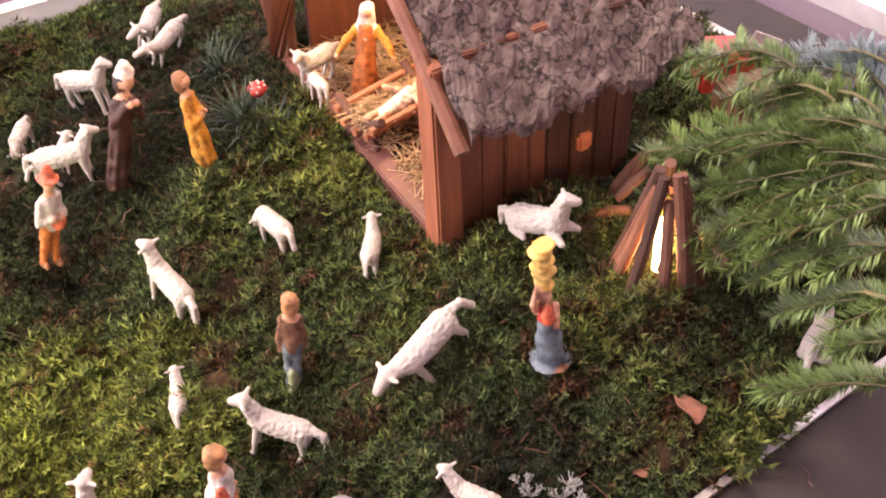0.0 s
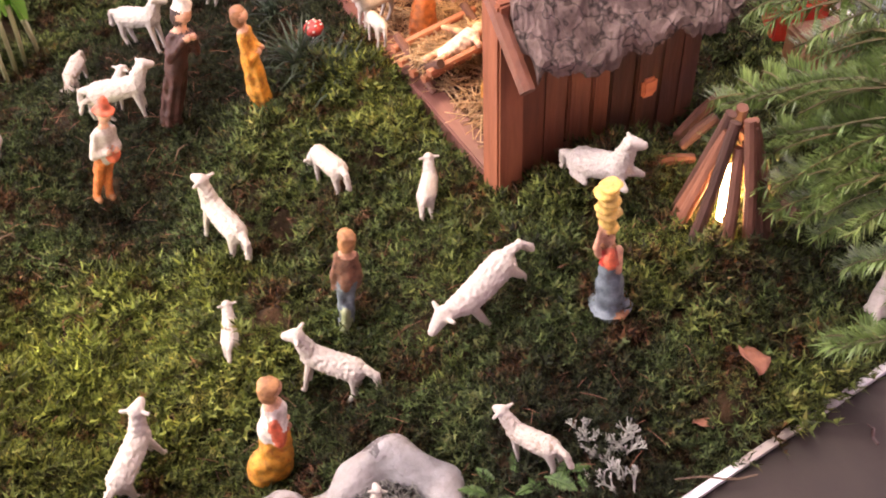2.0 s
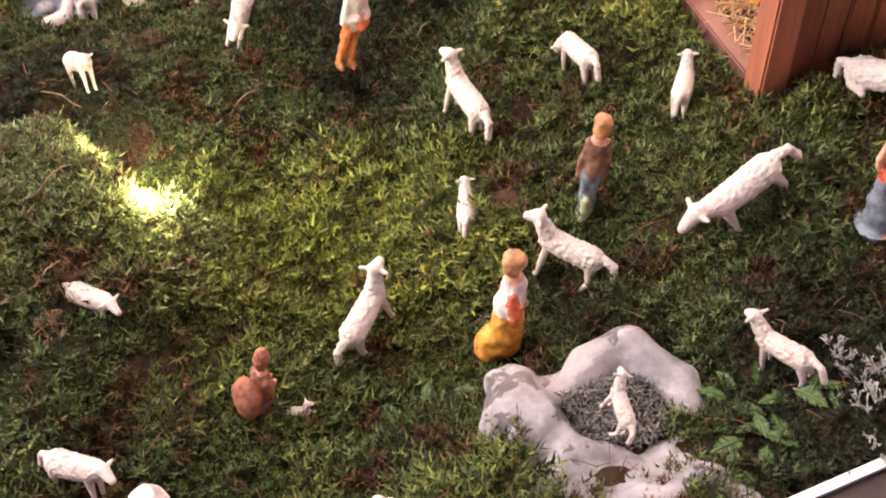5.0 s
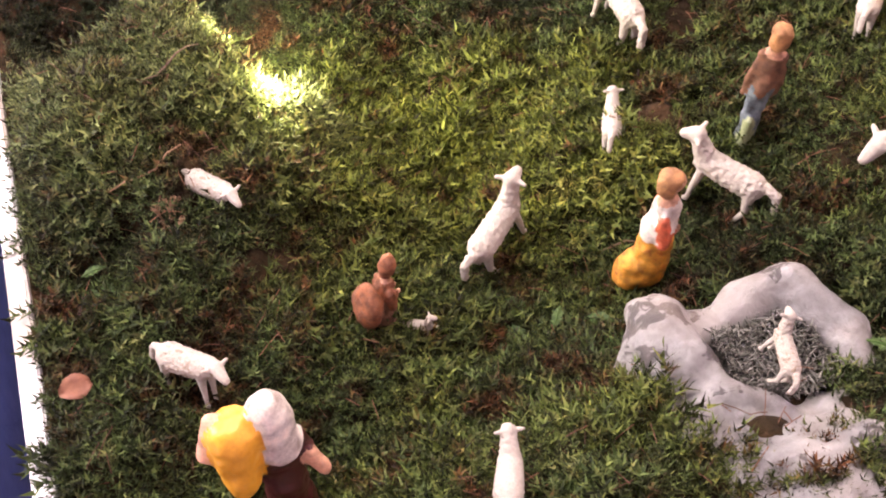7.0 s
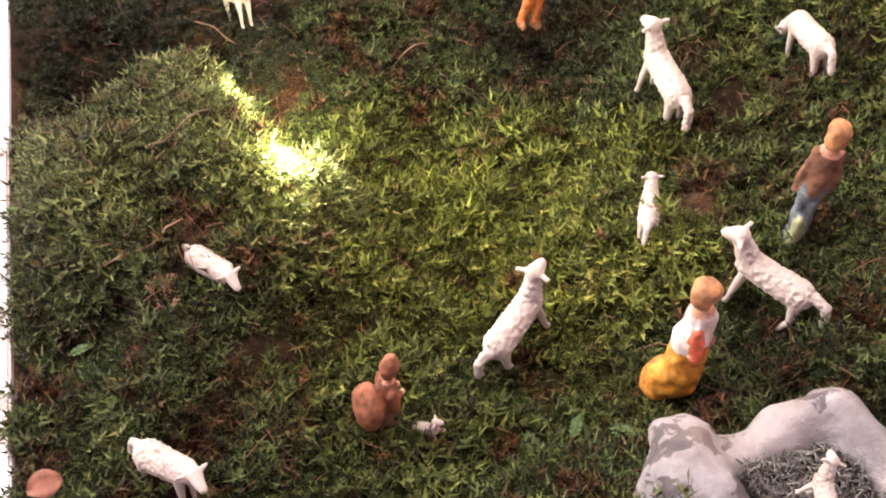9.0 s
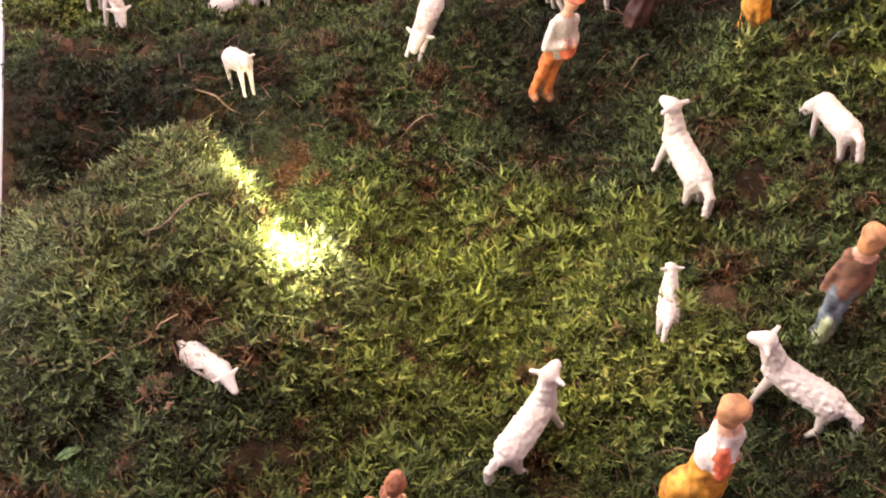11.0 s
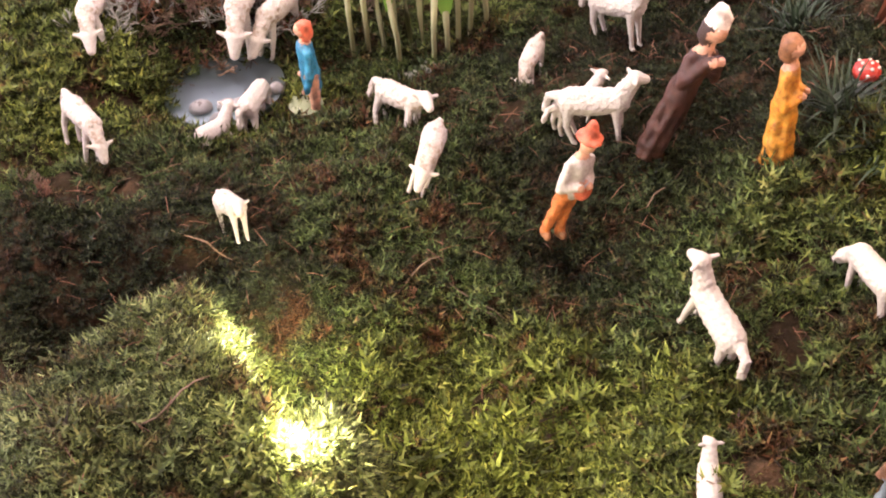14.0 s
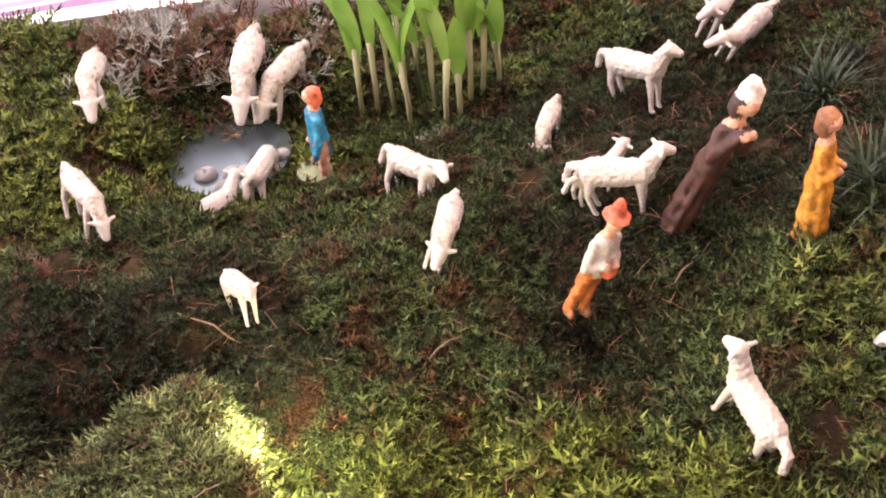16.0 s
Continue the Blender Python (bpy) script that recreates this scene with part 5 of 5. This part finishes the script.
def seedling(place, height, lean, turn, seed):
    r = random.Random(seed)
    ob = holder("maize_seedling", pose(*place, 0, 0, turn), "pale green maize seedling growing from the moss", "seedling", "maize seedlings")
    top = Vector((lean, 0, height * 0.62))
    bm = bmesh.new()
    tube(bm, [(0, 0, -0.01), tuple(top * 0.5 + Vector((0.001, 0, 0))), tuple(top)], [0.0016, 0.0016, 0.0022], 8)
    part("stem", bm, STEM, ob, smooth=True)
    for k in range(r.choice((1, 2, 2))):
        g = k * 2.5 + r.uniform(-0.4, 0.4)
        out, L, wide = Vector((math.cos(g), math.sin(g), 0)), height * r.uniform(0.55, 0.85), r.uniform(0.0042, 0.0066)
        across = Vector((-out.y, out.x, 0))
        bend = r.uniform(0.08, 0.75)
        bm = bmesh.new()
        rows = []
        for t in np.linspace(0, 1, 9):
            c = top * (0.86 + 0.1 * (k == 0)) + Vector((0, 0, L * t * (1 - 0.35 * bend * t))) + out * (L * bend * t * t)
            w = wide * (math.sin(math.pi * min(0.12 + t * 0.9, 1)) ** 0.7) + 0.0002
            rows.append([bm.verts.new(c + across * w * s + out * (0.0012 * abs(s) * (1 - t))) for s in (-1, 0, 1)])
        for r0, r1 in zip(rows, rows[1:]):
            for s in (0, 1):
                bm.faces.new((r0[s], r0[s + 1], r1[s + 1], r1[s]))
        part("leaf", bm, SEEDLING, ob, smooth=True)


for i, (x, y, h, lean) in enumerate(SEEDLINGS):
    seedling((x, y, float(surface(x, y))), h * 1.12, lean, i * 67.0, i)


def tuft(place, n, length, seed, mat, label, name, category, width=0.0008, flat=0.6):
    r = np.random.RandomState(seed)
    V, Fs = [], []
    for k in range(int(n)):
        g, e, L = r.uniform(0, 6.28), r.uniform(flat * 0.3, 1.35), length * r.uniform(0.6, 1.1)
        d = np.array([np.cos(g) * np.cos(e), np.sin(g) * np.cos(e), np.sin(e)])
        s = np.array([-np.sin(g), np.cos(g), 0]) * width
        o = np.array([*(r.normal(0, length * 0.12, 2)), 0])
        q = o + d * L * 0.55 + [0, 0, 0.04 * L]
        t = o + d * L + [0, 0, -0.10 * L]
        b = len(V)
        V += [o - s, o + s, q + s * 0.8, q - s * 0.8, q - s * 0.8, q + s * 0.8, t + s * 0.1, t - s * 0.1]
        Fs += [[b, b + 1, b + 2, b + 3], [b + 4, b + 5, b + 6, b + 7]]
    ob = new(name, quick_mesh(name, np.array(V), np.array(Fs), mat))
    ob.location = place
    return tagged(ob, label, category)


def fern(place, turn, tilt, length, seed):
    """A flat feather-like moss frond."""
    bm = bmesh.new()
    r = random.Random(seed)
    pts = [Vector((length * t, 0, length * (0.45 * t - 0.4 * t * t))) for t in np.linspace(0, 1, 8)]
    tube(bm, [tuple(p) for p in pts], [0.0006] * 8, 5)
    for k in range(15):
        t = 0.1 + 0.88 * k / 15
        o = Vector((length * t, 0, length * (0.45 * t - 0.4 * t * t)))
        L = length * 0.26 * math.sin(math.pi * (0.18 + 0.8 * t)) * r.uniform(0.85, 1.1)
        for s in (-1, 1):
            tip = o + Vector((L * 0.45, s * L, L * r.uniform(-0.1, 0.25)))
            m1 = o.lerp(tip, 0.5)
            w = Vector((0.00045, 0, 0))
            bm.faces.new([bm.verts.new(q) for q in (o - w * 0.4, m1 - w, tip, m1 + w, o + w * 0.4)])
    return thing("fern_moss", bm, FERN, "bright green feathery fern moss frond", "fern moss", "fern moss fronds", m=pose(*place, tilt, 0, turn))


for i, (x, y, n) in enumerate(FERNS):
    for k in range(int(n)):
        fern((x + 0.011 * math.cos(k * 2.4), y + 0.011 * math.sin(k * 2.4), float(surface(x, y)) + 0.004), k * 137 + i * 40, 8 * math.sin(k), 0.013 + 0.003 * math.sin(k * 3 + i), k + 10 * i)
for i, (x, y) in enumerate(TUFTS):
    tuft((x, y, float(surface(x, y))), 70, 0.034, i, SPIKY, "dark spiky grass tuft by the stable", "grass_tuft", "grass")


def lichen(place, size, seed, mat=None):
    """A shrubby lichen: forking thin branches."""
    r = random.Random(seed)
    bm = bmesh.new()

    def fork(o, d, L, w, deep):
        e = o + d * L
        tube(bm, [tuple(o), tuple(e)], [w, w * 0.7], 4)
        if deep:
            for _ in range(3 if deep > 1 else 2):
                fork(e, (d + Vector((r.uniform(-1, 1), r.uniform(-1, 1), r.uniform(-0.35, 0.8))) * 0.8).normalized(), L * 0.68, w * 0.72, deep - 1)

    for _ in range(7):
        fork(Vector((r.uniform(-1, 1), r.uniform(-1, 1), 0)) * size * 0.35, Vector((r.uniform(-1, 1), r.uniform(-1, 1), r.uniform(0.3, 1))).normalized(), size * 0.34, 0.0007, 3)
    return thing("lichen", bm, mat or LICHEN, "grey shrubby lichen tuft among the moss", "lichen", "lichen tufts", m=Matrix.Translation(place))


for i, (x, y, s) in enumerate(LICHENS):
    lichen((x, y, float(surface(x, y)) + 0.002), s, i)
for i, (x, y, s) in enumerate(HEATHER):
    lichen((x, y, float(surface(x, y)) + 0.002), s, 50 + i, DEAD if i % 2 else DRY)

r = random.Random(77)
(bx0, by0), (bx1, by1) = SHRUB_BED
for k in range(44):
    x, y = bx0 + (bx1 - bx0) * r.random(), by0 + (by1 - by0) * r.random() + r.uniform(-0.03, 0.01)
    lichen((x, y, float(surface(x, y)) + 0.001), r.uniform(0.018, 0.030), 100 + k, (LICHEN, DRY, DEAD)[k % 3])

bm = bmesh.new()
rows = []
for t in np.linspace(0, 1, 9):
    w = 0.010 * math.sin(math.pi * (0.06 + 0.88 * t)) ** 0.8
    rows.append([bm.verts.new((0.024 * t - 0.012, w * s, 0.003 * s * s + 0.004 * math.sin(3 * t) + 0.0012 * math.sin(9 * t + s))) for s in (-1, -0.5, 0, 0.5, 1)])
for r0, r1 in zip(rows, rows[1:]):
    for s in range(4):
        bm.faces.new((r0[s], r0[s + 1], r1[s + 1], r1[s]))
solid = bmesh.ops.extrude_face_region(bm, geom=list(bm.faces))
for v in (g for g in solid["geom"] if isinstance(g, bmesh.types.BMVert)):
    v.co.z -= 0.0004
leaf_mesh = mesh_from("fallen_leaf", bm, LEAF, True)
for x, y, turn, s in LEAVES:
    ob = new("fallen_leaf", leaf_mesh)
    ob.matrix_world = pose(x, y, float(surface(x, y)) + 0.009, 24, 14, turn) @ Matrix.Scale(s, 4)
    tagged(ob, "curled red-brown fallen leaf on the moss", "leaf", "fallen leaves")
for i, (x, y, turn, L) in enumerate(TWIGS):
    c, s = math.cos(turn), math.sin(turn)
    bm = bmesh.new()
    tube(bm, [(x + c * L * t, y + s * L * t, float(surface(x + c * L * t, y + s * L * t)) + 0.008 + 0.002 * math.sin(t * 7 + i)) for t in np.linspace(-0.5, 0.5, 6)], [0.0003, 0.0005, 0.0005, 0.0005, 0.0004, 0.0003], 5)
    thing("twig", bm, DRY, "thin dry twig lying on the moss", "twig", "dry twigs")

# ---- the moss itself ----
def inside(x, y):
    """Where moss grows: not in the stable, the pond, the stone or the hidden lamp's nook."""
    c, s = math.cos(radians(STURN)), math.sin(radians(STURN))
    lx, ly = (x - SX) * c + (y - SY) * s, -(x - SX) * s + (y - SY) * c
    ok = ~((lx > -0.006) & (lx < W_SIDE) & (ly > -0.006) & (ly < W_FRONT))
    ok &= (x > left_edge(y) + 0.003) & (y < back_edge(x) - np.where(x < 0.03, 0.016, -0.004))
    ok &= (x - POND[0]) ** 2 + (y - POND[1]) ** 2 > (POND_R * 1.1) ** 2
    ok &= (x - BLUE_DISC[0]) ** 2 + (y - BLUE_DISC[1]) ** 2 > 0.008**2
    ok &= (x - STONE[0]) ** 2 + (y - STONE[1]) ** 2 > (K * 0.45) ** 2
    ok &= (x - MOUND_BULB[0]) ** 2 + (y - MOUND_BULB[1]) ** 2 > 0.005**2
    return ok


def moss(n, area, size, seed, thick=0.64, leaflets=11, narrow=1.0, arch=0.18):
    r = np.random.RandomState(seed)
    x, y = r.uniform(area[0], area[1], n), r.uniform(area[2], area[3], n)
    bare = patchy(x, y, 34, 11) * 0.55 + patchy(x, y, 85, 4) * 0.45
    keep = inside(x, y) & (bare < thick + 0.22 * r.random_sample(n))
    x, y = x[keep], y[keep]
    n = len(x)
    z = surface(x, y)
    h = 0.002
    nor = np.stack([-(surface(x + h, y) - surface(x - h, y)) / (2 * h), -(surface(x, y + h) - surface(x, y - h)) / (2 * h), np.ones(n)], -1)
    nor /= np.linalg.norm(nor, axis=1)[:, None]
    # Above zero fresher moss; below zero darkened, painting shade behind mound and in crevices.
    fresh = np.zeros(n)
    for cx, cy, w, k in FRESH_AND_SHADE:
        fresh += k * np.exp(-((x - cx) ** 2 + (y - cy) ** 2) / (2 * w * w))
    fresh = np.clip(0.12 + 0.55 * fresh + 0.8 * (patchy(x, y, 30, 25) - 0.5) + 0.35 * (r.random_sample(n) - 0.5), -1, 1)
    # Pool of lamplight on the lump, painted by paling its moss.
    lump_glow = np.exp(-((x - 0.004) ** 2 / 0.0002 + (y - 0.440) ** 2 / 0.0005))
    cushion_glow = np.clip(on_mound(x, y + 0.004) * (0.2 + 0.8 * patchy(x, y, 40, 61)) * np.clip((y - 0.40) / 0.09, 0.4, 1) + lump_glow, 0, 1)
    L = size * r.uniform(0.6, 1.25, n) * (0.6 + 0.8 * patchy(x, y, 70, 33)) * (1.1 - 0.25 * (1 - fresh)) * (1 - 0.25 * cushion_glow)
    g = r.uniform(0, 2 * np.pi, n)
    lean = nor * 0.75 + np.stack([np.cos(g), np.sin(g), 0 * g], -1) * r.uniform(0.15, 0.85, n)[:, None] + [0, 0, 0.25]
    lean /= np.linalg.norm(lean, axis=1)[:, None]
    side = np.cross(lean, np.stack([np.cos(g + 1.3), np.sin(g + 1.3), 0.3 + 0 * g], -1))
    side /= np.linalg.norm(side, axis=1)[:, None]
    third = np.cross(lean, side)
    o = np.stack([x, y, z - 0.0015], -1)
    V = []
    # Leaflets up the shoot, in a spiral, the last one at its tip.
    for k in range(leaflets):
        t = 0.12 + 0.88 * k / leaflets
        a = k * 2.4
        out = side * np.cos(a) + third * np.sin(a)
        base = o + lean * (L * t)[:, None] + np.array([0, 0, -1]) * (L * arch * t * t)[:, None]
        reach = L * (0.47 - 0.26 * t) * narrow if k < leaflets - 1 else L * 0.26
        tip = base + (out * (0.9 if k < leaflets - 1 else 0.2) + lean * 0.75) * reach[:, None]
        wide = np.cross(lean, out) * (L * 0.038 * (0.7 + 0.3 * narrow))[:, None]
        V += [base - wide, base + wide, tip]
    verts = np.stack(V, 1).reshape(-1, 3)
    faces = np.arange(len(verts)).reshape(-1, 3)
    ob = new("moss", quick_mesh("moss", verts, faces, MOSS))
    at = ob.data.attributes.new("species_shade", "FLOAT", "POINT")
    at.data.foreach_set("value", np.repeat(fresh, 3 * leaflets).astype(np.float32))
    at = ob.data.attributes.new("cushion_glow", "FLOAT", "POINT")
    at.data.foreach_set("value", np.repeat(cushion_glow, 3 * leaflets).astype(np.float32))
    return tagged(ob, "living green and yellowish forest moss over the tray", "moss", kind="stuff")


BED = (X0 + 0.004, X1 - 0.004, Y0 + 0.004, Y1 - 0.004)
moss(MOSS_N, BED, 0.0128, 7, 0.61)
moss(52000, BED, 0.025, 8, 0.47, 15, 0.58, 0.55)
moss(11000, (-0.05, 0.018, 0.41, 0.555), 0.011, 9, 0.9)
dry = new("needle_litter", sticks_mesh("needle_litter", 4200, (X0 + 0.06, X1 - 0.03, Y0 + 0.02, Y1 - 0.08, 0.001, 0.009), (0.004, 0.013), 0.00022, DEAD, 31, 0.35, surface))
tagged(dry, "brown needles and dry stalks strewn in the moss", "litter", kind="stuff")
